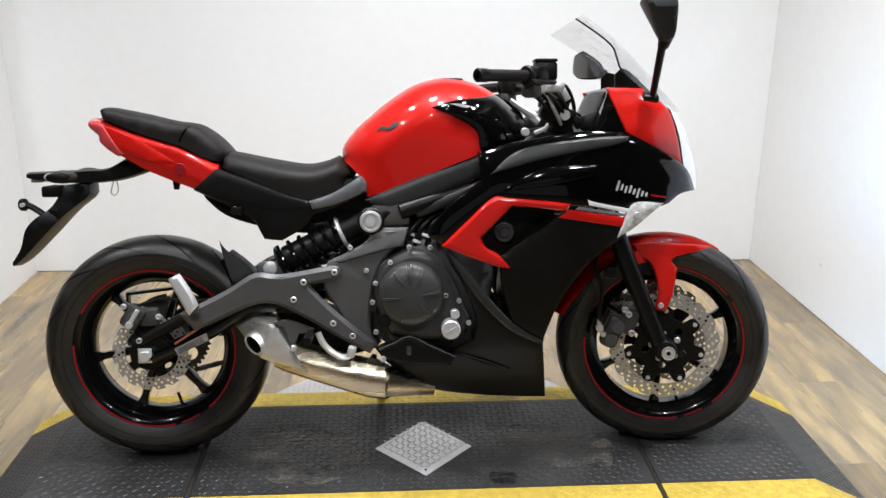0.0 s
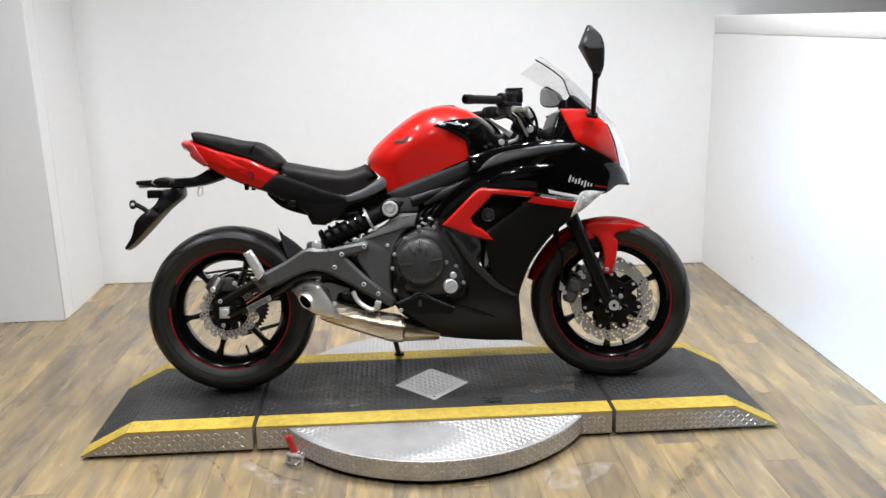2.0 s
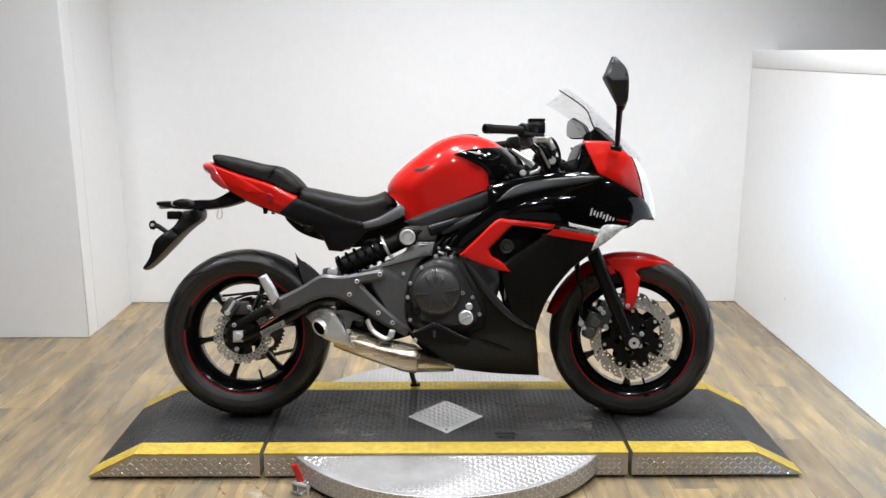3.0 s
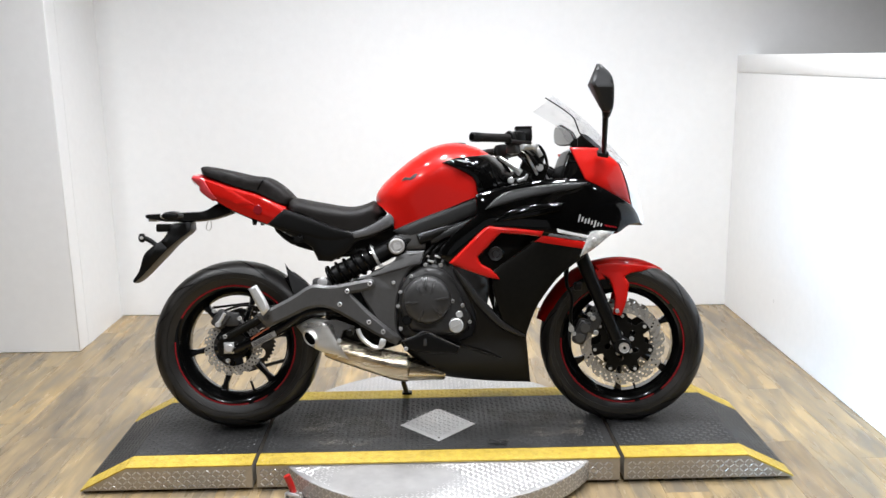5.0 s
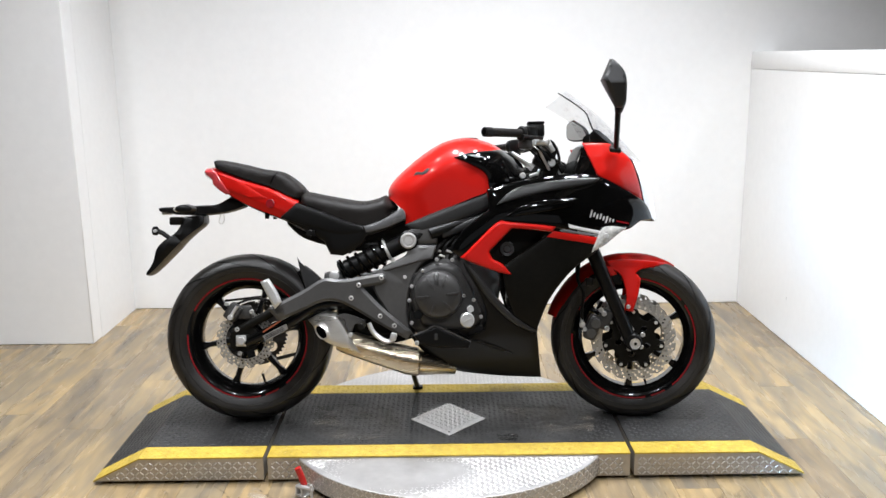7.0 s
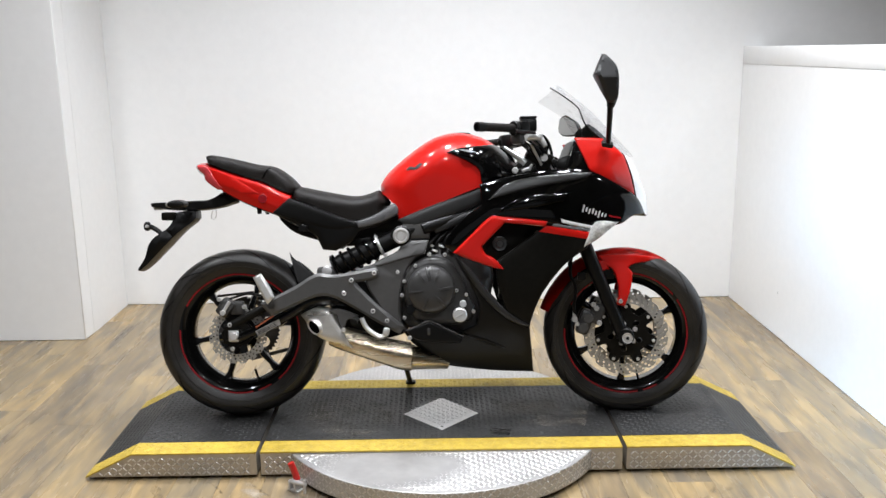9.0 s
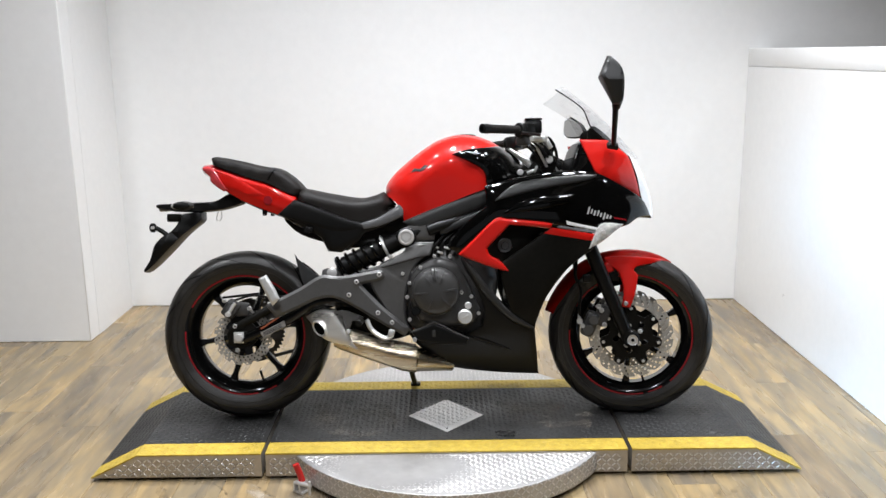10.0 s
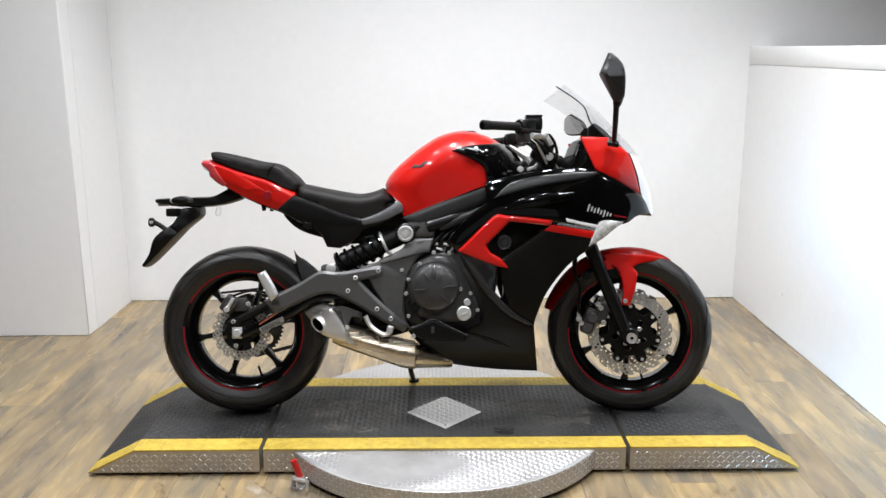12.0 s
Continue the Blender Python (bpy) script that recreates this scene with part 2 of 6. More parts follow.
def rod(a, b, r, n=14, r2=None):
    a, b = Vector(a), Vector(b)
    way = b - a
    m = way.to_track_quat("Y", "Z").to_matrix().to_4x4()
    r2 = r if r2 is None else r2
    e = min(r, r2) * 0.15
    L = way.length
    return lathe([(0, 0), (0, r - e), (e, r), (L - e, r2), (L, r2 - e), (L, 0)], (0, 0, 0), n, Matrix.Translation(a) @ m)


def spline(points, steps=6, closed=False):
    P = [Vector(p) for p in points]
    n, out = len(P), []
    for i in range(n if closed else n - 1):
        p0 = P[(i - 1) % n] if closed or i > 0 else P[i]
        p1, p2 = P[i], P[(i + 1) % n]
        p3 = P[(i + 2) % n] if closed or i < n - 2 else p2
        for s in range(steps):
            t = s / steps
            out.append(0.5 * (2 * p1 + (p2 - p0) * t + (2 * p0 - 5 * p1 + 4 * p2 - p3) * t * t + (3 * p1 - p0 - 3 * p2 + p3) * t ** 3))
    if not closed:
        out.append(P[-1])
    return out


def tube(points, r, n=8, steps=6):
    P = spline(points, steps)
    verts, faces = [], []
    up = Vector((0, 1, 0.01)).normalized()
    for i, p in enumerate(P):
        way = (P[min(i + 1, len(P) - 1)] - P[max(i - 1, 0)]).normalized()
        u = (up - way * up.dot(way))
        u = u.normalized() if u.length > 1e-4 else way.orthogonal().normalized()
        v = way.cross(u)
        for k in range(n):
            a = 2 * math.pi * k / n
            verts.append(p + r * (math.cos(a) * u + math.sin(a) * v))
    for i in range(len(P) - 1):
        for k in range(n):
            faces.append((i * n + k, i * n + (k + 1) % n, (i + 1) * n + (k + 1) % n, (i + 1) * n + k))
    faces.append(tuple(range(n)))
    faces.append(tuple((len(P) - 1) * n + k for k in range(n)))
    return mesh_of(verts, faces)


def table(x, rows):
    """A smooth curve through rows of (x, value)."""
    if x <= rows[0][0]:
        return rows[0][1]
    if x >= rows[-1][0]:
        return rows[-1][1]
    i = next(k for k in range(len(rows) - 1) if x <= rows[k + 1][0])
    def slope(k):
        if k in (0, len(rows) - 1):
            return 0.0 if len(rows) > 2 else (rows[1][1] - rows[0][1]) / (rows[1][0] - rows[0][0])
        return (rows[k + 1][1] - rows[k - 1][1]) / (rows[k + 1][0] - rows[k - 1][0])
    h = rows[i + 1][0] - rows[i][0]
    t = (x - rows[i][0]) / h
    return ((1 + 2 * t) * (1 - t) ** 2 * rows[i][1] + t * (1 - t) ** 2 * h * slope(i) + t * t * (3 - 2 * t) * rows[i + 1][1] + t * t * (t - 1) * h * slope(i + 1))


def outline(points, steps=4, corner=42, fine=0.0):
    """Rounds a side outline, but keeps its sharp corners. Returns points, and for each the index of the side it lies on."""
    n = len(points)
    P = [Vector(p) for p in points]
    sharp = []
    for i in range(n):
        a, b = P[i] - P[i - 1], P[(i + 1) % n] - P[i]
        sharp.append(abs(a.angle_signed(b, 0)) > radians(corner))
    out, side = [], []
    for i in range(n):
        p1, p2 = P[i], P[(i + 1) % n]
        p0 = p1 if sharp[i] else P[i - 1]
        p3 = p2 if sharp[(i + 1) % n] else P[(i + 2) % n]
        cuts = max(steps, math.ceil((p2 - p1).length / fine)) if fine else steps
        for s in range(cuts):
            t = s / cuts
            q = 0.5 * (2 * p1 + (p2 - p0) * t + (2 * p0 - 5 * p1 + 4 * p2 - p3) * t * t + (3 * p1 - p0 - 3 * p2 + p3) * t ** 3)
            out.append((q.x, q.y))
            side.append(i)
    return out, side


def inside(pts, poly):
    poly = np.asarray(poly)
    x, y = pts[:, 0], pts[:, 1]
    hit = np.zeros(len(pts), bool)
    for (x1, y1), (x2, y2) in zip(poly, np.roll(poly, -1, 0)):
        c = (y1 > y) != (y2 > y)
        with np.errstate(divide="ignore", invalid="ignore"):
            hit ^= c & (x < (x2 - x1) * (y - y1) / (y2 - y1 + 1e-12) + x1)
    return hit


def reach(pts, poly, keep=None):
    """The distance of points to an outline's sides (to those kept)."""
    poly = np.asarray(poly)
    best = np.full(len(pts), 9.0)
    for i in range(len(poly)):
        if keep is not None and not keep[i]:
            continue
        a, b = poly[i], poly[(i + 1) % len(poly)]
        ab = b - a
        t = np.clip(((pts - a) @ ab) / (ab @ ab + 1e-12), 0, 1)
        best = np.minimum(best, np.linalg.norm(pts - a - t[:, None] * ab, axis=1))
    return best


def filled(poly, step, rings=(), holes=()):
    """Triangles over an outline: points and index triples; the first len(poly) points are the outline."""
    from mathutils.geometry import delaunay_2d_cdt
    A = np.asarray(poly, float)
    lo, hi = A.min(0), A.max(0)
    gx, gz = np.arange(lo[0], hi[0], step), np.arange(lo[1], hi[1], step * 0.87)
    grid = np.array([(x + (step / 2 if j % 2 else 0), z) for j, z in enumerate(gz) for x in gx])
    grid = grid[inside(grid, A)] if len(grid) else np.zeros((0, 2))
    d = reach(grid, A) if len(grid) else np.zeros(0)
    first = max(rings) + step * 0.5 if rings else step * 0.55
    extra = [grid[d > first]] if len(grid) else []
    for r in rings:
        t = np.roll(A, -1, 0) - np.roll(A, 1, 0)
        nrm = np.c_[-t[:, 1], t[:, 0]] / (np.linalg.norm(t, axis=1)[:, None] + 1e-9)
        for sgn in (1, -1):
            q = A + sgn * nrm * r
            ok = inside(q, A)
            q = q[ok]
            if len(q):
                extra.append(q[reach(q, A) > r * 0.9])
    loops = [list(range(len(A)))]
    pts = [tuple(p) for p in A]
    for hole in holes:
        loops.append(list(range(len(pts), len(pts) + len(hole))))
        pts += [tuple(p) for p in hole]
    for e in extra:
        for p in e:
            pts.append((float(p[0]), float(p[1])))
    edges = [(l[i], l[(i + 1) % len(l)]) for l in loops for i in range(len(l))]
    res = delaunay_2d_cdt([Vector(p) for p in pts], edges, [], 0, 1e-5)
    V = np.array([(v.x, v.y) for v in res[0]])
    T = np.array([f for f in res[2] if len(f) == 3])
    cen = V[T].mean(1)
    ok = inside(cen, A)
    for hole in holes:
        ok &= ~inside(cen, hole)
    return V, T[ok]


def rim_edges(T):
    seen = {}
    for a, b, c in T:
        for e in ((a, b), (b, c), (c, a)):
            k = (min(e), max(e))
            seen[k] = None if k in seen else e
    return [e for e in seen.values() if e is not None]


def dome(s):
    s = np.clip(s, 0, 1)
    return np.sqrt(np.maximum(0, 1 - (1 - s) ** 2))


def body(points, half, r, flat=(), step=0.018, base=0.0, corner=42, steps=4):
    """A full-width body from its side outline. half(x, z): half its width; r: how far its edges round off, but for the flat sides.
    Returns the bmesh and the width as a function."""
    poly, side = outline(points, steps, corner, step)
    keep = [s not in flat for s in side]
    def width(q):
        q = np.atleast_2d(np.asarray(q, float))
        w = np.array([half(x, z) for x, z in q])
        return w * np.maximum(dome(reach(q, poly, keep) / r), base)
    V, T = filled(poly, step, (r * 0.06, r * 0.2, r * 0.45))
    w = width(V)
    n = len(V)
    left = [i if w[i] < 1e-4 else n + i for i in range(n)]
    verts = [(x, -wi, z) for (x, z), wi in zip(V, w)] + [(x, wi, z) for (x, z), wi in zip(V, w)]
    faces = [tuple(t) for t in T] + [tuple(left[i] for i in t[::-1]) for t in T]
    for a, b in rim_edges(T):
        f = []
        for i in (a, b, left[b], left[a]):
            if i not in f:
                f.append(i)
        if len(f) >= 3:
            faces.append(tuple(f))
    bm = mesh_of(verts, faces)
    bmesh.ops.delete(bm, geom=[v for v in bm.verts if not v.link_faces], context="VERTS")
    return bm, width


def panel(points, surface, side=-1, thick=0.006, lift=0.0, bulge=0.0, r=0.02, step=0.02, corner=42, steps=4, edge=0.003):
    """A shell panel on one flank: side -1 or 1. surface(x, z) is the half width it lies on."""
    poly, _ = outline(points, steps, corner, max(step, 0.008))
    V, T = filled(poly, step, (edge, max(edge * 2.2, r * 0.4), r) if bulge else (edge,))
    d = reach(V, poly)
    s = np.array([float(surface(x, z)) for x, z in V])
    out = s + lift + bulge * dome(d / r) - 0.6 * edge * (1 - dome(d / edge))
    n = len(V)
    verts = [(x, side * o, z) for (x, z), o in zip(V, out)] + [(x, side * max(0.0, o - thick), z) for (x, z), o in zip(V, s + lift)]
    faces = [tuple(t) for t in T] + [tuple(n + i for i in t[::-1]) for t in T]
    faces += [(a, b, n + b, n + a) for a, b in rim_edges(T)]
    return mesh_of(verts, faces)


def plate(points, y0, y1, bevel=0.003, corner=42, steps=4, holes=()):
    """A flat plate with a side outline, from y0 to y1, with eased edges."""
    poly, _ = outline(points, steps, corner) if steps > 1 else (points, None)
    V, T = filled(poly, 0.5, (bevel,) if bevel else (), holes)
    d = reach(V, poly)
    drop = bevel * (1 - np.clip(d / max(bevel, 1e-6), 0, 1)) if bevel else 0 * d
    n = len(V)
    lo, hi = min(y0, y1), max(y0, y1)
    verts = [(x, lo + b, z) for (x, z), b in zip(V, drop)] + [(x, hi - b, z) for (x, z), b in zip(V, drop)]
    faces = [tuple(t) for t in T] + [tuple(n + i for i in t[::-1]) for t in T]
    faces += [(a, b, n + b, n + a) for a, b in rim_edges(T)]
    return mesh_of(verts, faces)


def circle(c, r, n=12, phase=0.0):
    return [(c[0] + r * math.cos(phase + 2 * math.pi * i / n), c[1] + r * math.sin(phase + 2 * math.pi * i / n)) for i in range(n)]


def bolt(parent, x, y, z, r=0.008, h=0.008, mat=None, side=-1, name="bolt"):
    bm = lathe([(0, 0), (0, r), (h * 0.7, r), (h, r * 0.8), (h, r * 0.50), (h * 0.1, r * 0.46), (h * 0.1, 0)], n=14)
    if side < 0:
        moved(bm, pose(0, 0, 0, 0, 0, 180))
    return part(name, moved(bm, Matrix.Translation((x, y, z))), mat or CHROME, parent)


def thing(name, label, category, m=None, group=""):
    ob = new(name)
    ob.empty_display_size = 0.1
    if m is not None:
        ob.matrix_world = m
    return tagged(ob, label, category, group)


# ---- the place ----
def wall(name, lo, hi, mat=WALL, label="", bevel=0.004):
    c = [(a + b) / 2 for a, b in zip(lo, hi)]
    s = [b - a for a, b in zip(lo, hi)]
    return tagged(part(name, box(c, s, bevel, segments=1), mat), label or "smooth white painted drywall", "wall", kind="structure")


BACK, RIGHT, LEFTX, LEFTY, TOP = 1.86, 1.705, -1.805, 1.22, 3.1
wall("wall_back", (-1.95, BACK, 0), (4.5, BACK + 0.12, TOP))
# unseen header, added to block the lamps from the wall beyond the partition
wall("wall_lamp_blocker", (RIGHT, -7.0, 2.70), (RIGHT + 0.12, BACK - 0.002, TOP), label="unseen white header added to shade the wall beyond the partition")
wall("wall_alcove_side", (LEFTX - 0.12, LEFTY + 0.121, 0), (LEFTX - 0.0005, BACK - 0.002, TOP), bevel=0)
wall("wall_front_return", (-4.6, LEFTY, 0), (LEFTX, LEFTY + 0.12, TOP))
wall("wall_half_height", (RIGHT, -0.45, 0), (RIGHT + 0.12, BACK - 0.002, 1.338), label="white painted half-height partition wall")
tagged(part("trim_partition_cap", box((RIGHT + 0.06, 0.703, 1.3855), (0.125, 2.31, 0.095), 0.006), WALL), "white painted wooden cap board on the partition", "trim", kind="structure")
# unseen enclosure, added dark to limit bounce and reflections
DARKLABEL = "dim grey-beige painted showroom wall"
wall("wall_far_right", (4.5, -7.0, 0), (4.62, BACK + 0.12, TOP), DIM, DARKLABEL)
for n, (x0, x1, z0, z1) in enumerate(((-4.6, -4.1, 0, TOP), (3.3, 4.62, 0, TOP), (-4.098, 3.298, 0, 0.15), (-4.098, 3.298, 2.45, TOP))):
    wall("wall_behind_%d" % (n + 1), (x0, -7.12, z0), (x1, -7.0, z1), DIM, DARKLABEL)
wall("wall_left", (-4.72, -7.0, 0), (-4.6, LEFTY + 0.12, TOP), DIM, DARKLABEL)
tagged(part("ceiling", box((0, -2.6, TOP + 0.06), (9.4, 9.2, 0.12), 0), CEIL), "unseen ceiling, coloured dark so black parts reflect little", "ceiling", kind="structure")

H = 0.097
BIKE = pose(0, 0.02, H, -11, 0, 0)


# ---- floor ----
floor = tagged(part("floor", box((0, -2.6, -0.034), (9.4, 9.2, 0.06), 0), PLANK, smooth=0), "light oak vinyl plank floor with greyish streaks", "floor", kind="structure")
PW, PL = 0.152, 1.22
plank_mesh = None
for i in range(-23, 12):
    shift = (i * 0.437) % 1.0 * PL
    for j in range(-2, 3):
        if plank_mesh is None:
            first = part("plank", box((0, 0, 0), (PW - 0.0004, PL - 0.0004, 0.008), 0.0006, segments=1), PLANK, floor, smooth=0)
            plank_mesh = first.data
            ob = first
        else:
            ob = new("plank", plank_mesh)
            ob.parent = floor
        ob.location = (i * PW + PW / 2, j * PL + shift, -0.004)



def floor_mark(points, width, mat=None):
    """A thin worn line or scrape lying on the planks."""
    P = spline([(x, y, 0.0) for x, y in points], 6)
    verts, faces = [], []
    for i, p in enumerate(P):
        way = (P[min(i + 1, len(P) - 1)] - P[max(i - 1, 0)]).normalized()
        w = width * (0.5 + 0.5 * noise.noise(Vector((p.x * 40, p.y * 40, 0)))) * min(1, 4 * min(i, len(P) - 1 - i) / len(P) + 0.15)
        verts += [(p.x - way.y * w, p.y + way.x * w, 0.0006), (p.x + way.y * w, p.y - way.x * w, 0.0006)]
        if i:
            faces.append((2 * i - 2, 2 * i - 1, 2 * i + 1, 2 * i))
    tagged(part("floor_scrape", mesh_of(verts, faces), mat or MARK, floor, "dark scrape in the vinyl", smooth=0))


floor_mark([(0.589, -0.498), (0.536, -0.481), (0.474, -0.502), (0.415, -0.512), (0.358, -0.567), (0.319, -0.656)], 0.005)
floor_mark([(0.715, -0.320), (0.717, -0.418), (0.717, -0.549)], 0.003)
floor_mark([(0.664, -0.433), (0.688, -0.484), (0.728, -0.511)], 0.004)
floor_mark([(-0.803, -0.330), (-0.744, -0.396), (-0.695, -0.514), (-0.644, -0.606)], 0.006)
floor_mark([(-0.647, -0.354), (-0.579, -0.431), (-0.516, -0.494), (-0.439, -0.527)], 0.012)
floor_mark([(0.976, -0.398), (0.884, -0.529), (0.779, -0.647), (0.689, -0.734)], 0.034, SMEAR)
floor_mark([(0.913, -0.416), (0.817, -0.566), (0.716, -0.681)], 0.022, SMEAR)
floor_mark([(-0.989, -0.324), (-0.921, -0.464), (-0.840, -0.586)], 0.026, SMEAR)
WORNAREA = [(0.341, -0.538), (0.385, -0.520), (0.476, -0.500), (0.581, -0.495), (0.543, -0.562), (0.497, -0.600), (0.431, -0.664), (0.350, -0.657), (0.332, -0.625)]
WORNSTRIP = [(-0.690, -0.340), (-0.655, -0.345), (-0.615, -0.405), (-0.570, -0.440), (-0.515, -0.515), (-0.420, -0.570), (-0.405, -0.615), (-0.530, -0.565), (-0.605, -0.475), (-0.665, -0.410)]
for area in (WORNAREA, WORNSTRIP):
    rim, _ = outline(area, 5, 60)
    rim = [(x + 0.012 * noise.noise(Vector((x * 60, y * 60, 1))), y + 0.012 * noise.noise(Vector((x * 60, y * 60, 5)))) for x, y in rim]
    V, T = filled(rim, 0.04)
    tagged(part("worn_patch", mesh_of([(x, y, 0.0004) for x, y in V], [tuple(t) for t in T]), WORN, floor, "pale worn patch in the vinyl", smooth=0))
for x, y in ((-0.717, -0.540), (-1.373, 0.055), (-1.900, 0.350), (1.688, 0.104), (1.180, 0.620), (0.900, -0.600)):
    floor_mark([(x - 0.006, y), (x, y + 0.002), (x + 0.007, y)], 0.006)
for y, z, h in ((1.141, 0.224, 0.008),):
    spot = plate(circle((0, 0), h, 9), 0, 0.0006, 0, steps=1)
    tagged(part("wall_scuff", moved(spot, Matrix.Translation((RIGHT - 0.0008, y, z)) @ pose(0, 0, 0, 0, 0, 90)), SMUDGE), "faint grey scuff on the white partition", "scuff", kind="structure")

# ---- turntable stand ----
FRONT, REAR, TAPEW = -0.31, 0.35, 0.088


def tread_bars(spots, length, width, height, place):
    """Raised tread bars: spots of (u, v, turn); place(u, v, h) puts them on the plate."""
    verts, faces = [], []
    for u, v, a in spots:
        c, s = math.cos(a), math.sin(a)
        k = len(verts)
        for du, dv, h in ((-length, 0, 0), (-length * 0.6, -width, 0), (length * 0.6, -width, 0), (length, 0, 0), (length * 0.6, width, 0), (-length * 0.6, width, 0), (-length * 0.7, 0, height), (length * 0.7, 0, height)):
            verts.append(place(u + du / 2 * c - dv / 2 * s, v + du / 2 * s + dv / 2 * c, h))
        faces += [(k, k + 1, k + 6), (k + 1, k + 2, k + 7, k + 6), (k + 2, k + 3, k + 7), (k + 3, k + 4, k + 7), (k + 4, k + 5, k + 6, k + 7), (k + 5, k, k + 6)]
    return mesh_of(verts, faces)


def tread_spots(u0, u1, v0, v1, pitch, keep=lambda u, v: True, lean=radians(45)):
    out = []
    for i in range(int((u1 - u0) / pitch)):
        for j in range(int((v1 - v0) / pitch)):
            u, v = u0 + (i + 0.5) * pitch, v0 + (j + 0.5) * pitch
            if keep(u, v):
                out.append((u, v, lean if (i + j) % 2 else -lean))
    return out


RAMPEND, BEND, SEAM = 1.222, 1.06, 0.621


def deck_height(x):
    x = abs(x)
    return H if x < BEND else H + (0.016 - H) * (x - BEND) / (RAMPEND - BEND)


def deck(name, label, x0, x1):
    root = thing(name, label, "ramp" if x0 * x1 > 0 else "platform")
    xs = sorted({x0, x1, *([math.copysign(BEND, x0 + x1)] if x0 * x1 > 0 else [])})
    low = [(x, 0.012) for x in xs[::-1]]
    top = [(x, deck_height(x) - 0.006) for x in xs]
    part("base", plate(top + low, FRONT, REAR, 0.0015, steps=1), TREADSIDE, root, "dull aluminium tread plate sides", smooth=20)
    def strip(nm, y0, y1, mat, lab):
        pts = [(x, deck_height(x)) for x in xs] + [(x, deck_height(x) - 0.0055) for x in xs[::-1]]
        return part(nm, plate(pts, y0, y1, 0.0012, steps=1), mat, root, lab, smooth=20)
    mat = strip("mat", FRONT + TAPEW, REAR - TAPEW, MAT, "black rubber mat with raised lozenge tread")
    strip("edge_stripe", FRONT - 0.002, FRONT + TAPEW - 0.0005, YELLOW, "yellow safety stripe, slightly scuffed")
    strip("edge_stripe", REAR - TAPEW + 0.0005, REAR + 0.002, YELLOW, "yellow safety stripe, slightly scuffed")
    rnd = random.Random(3)
    def on_top(u, v, h):
        return (u, v, deck_height(u) - 0.0002 + h)
    diamond = lambda u, v: abs(u) / 0.150 + abs(v - 0.006) / 0.165 > 1
    spots = tread_spots(x0 + 0.01, x1 - 0.01, FRONT + TAPEW + 0.008, REAR - TAPEW - 0.006, 0.0195, diamond, radians(38))
    tagged(part("mat_tread", tread_bars(spots, 0.0185, 0.0075, 0.0016, on_top), MAT, root, "raised rubber lozenges"), kind="stuff")
    for y0 in (FRONT + 0.004, REAR - TAPEW + 0.006):
        spots = tread_spots(x0 + 0.01, x1 - 0.01, y0, y0 + TAPEW - 0.006, 0.0195, lambda u, v: True, radians(38))
        tagged(part("stripe_tread", tread_bars(spots, 0.0185, 0.0075, 0.0015, on_top), YELLOW, root), kind="stuff")
    side = tread_spots(x0 + 0.01, x1 - 0.01, 0.014, H - 0.006, 0.0168, lambda u, v: v < deck_height(u) - 0.014, radians(42))
    tagged(part("side_tread", tread_bars(side, 0.0195, 0.0056, 0.0016, lambda u, v, h: (u, FRONT + 0.0002 - h, v)), TREADBAR, root), kind="stuff")
    for x in (x0 + 0.08, x1 - 0.12 if x1 > 0 else x1 - 0.08):
        for y in (FRONT + 0.06, REAR - 0.06):
            part("foot", box((x if abs(x) < 1.1 else math.copysign(1.05, x), y, 0.006), (0.05, 0.05, 0.012), 0.002, segments=1), SATIN, root)
    return root


mid = deck("platform_deck", "black rubber topped metal platform deck with yellow edge stripes", -SEAM, SEAM)
deck("end_ramp", "black rubber topped metal end ramp under the rear tyre", -RAMPEND, -SEAM - 0.015)
deck("end_ramp", "black rubber topped metal end ramp under the front tyre", SEAM + 0.015, RAMPEND)
DIAMOND = [(-0.139, 0.009), (0.003, 0.156), (0.140, 0.009), (0.003, -0.144)]
inset = part("diamond_inset", moved(plate(DIAMOND, 0, 0.003, 0.0008, steps=1), Matrix.Translation((0, 0, H - 0.0005)) @ pose(0, 0, 0, 90)), BRIGHTPLATE, mid, "aluminium tread plate diamond, reflected light put into its colour", smooth=20)
dspots = tread_spots(-0.15, 0.15, -0.15, 0.16, 0.0168, lambda u, v: abs(u) / 0.128 + abs(v - 0.006) / 0.138 < 1)
tagged(part("diamond_tread", tread_bars(dspots, 0.0195, 0.0056, 0.0010, lambda u, v, h: (u, v, H + 0.0024 + h)), TREADBAR, mid), kind="stuff")
for x, y in ((-0.125, 0.009), (0.126, 0.009), (0.003, 0.140), (0.003, -0.129)):
    part("screw", moved(cyl((0, 0, 0), 0.004, 0.002, 10), pose(x, y, H + 0.003, 90)), DARKSTEEL, mid)



def stain(points, mat, label, seed):
    """A thin irregular stain lying on the mat."""
    rim, _ = outline(points, 6, 70)
    rim = [(x + 0.010 * noise.noise(Vector((x * 70, y * 70, seed))), y + 0.010 * noise.noise(Vector((x * 70, y * 70, seed + 4)))) for x, y in rim]
    V, T = filled(rim, 0.02)
    part("stain", mesh_of([(x, y, H + 0.0021) for x, y in V], [tuple(t) for t in T]), mat, mid, label, smooth=0)


stain([(0.172, -0.152), (0.215, -0.146), (0.252, -0.158), (0.246, -0.176), (0.210, -0.170), (0.178, -0.174)], OILSPOT, "black oily spot", 1)
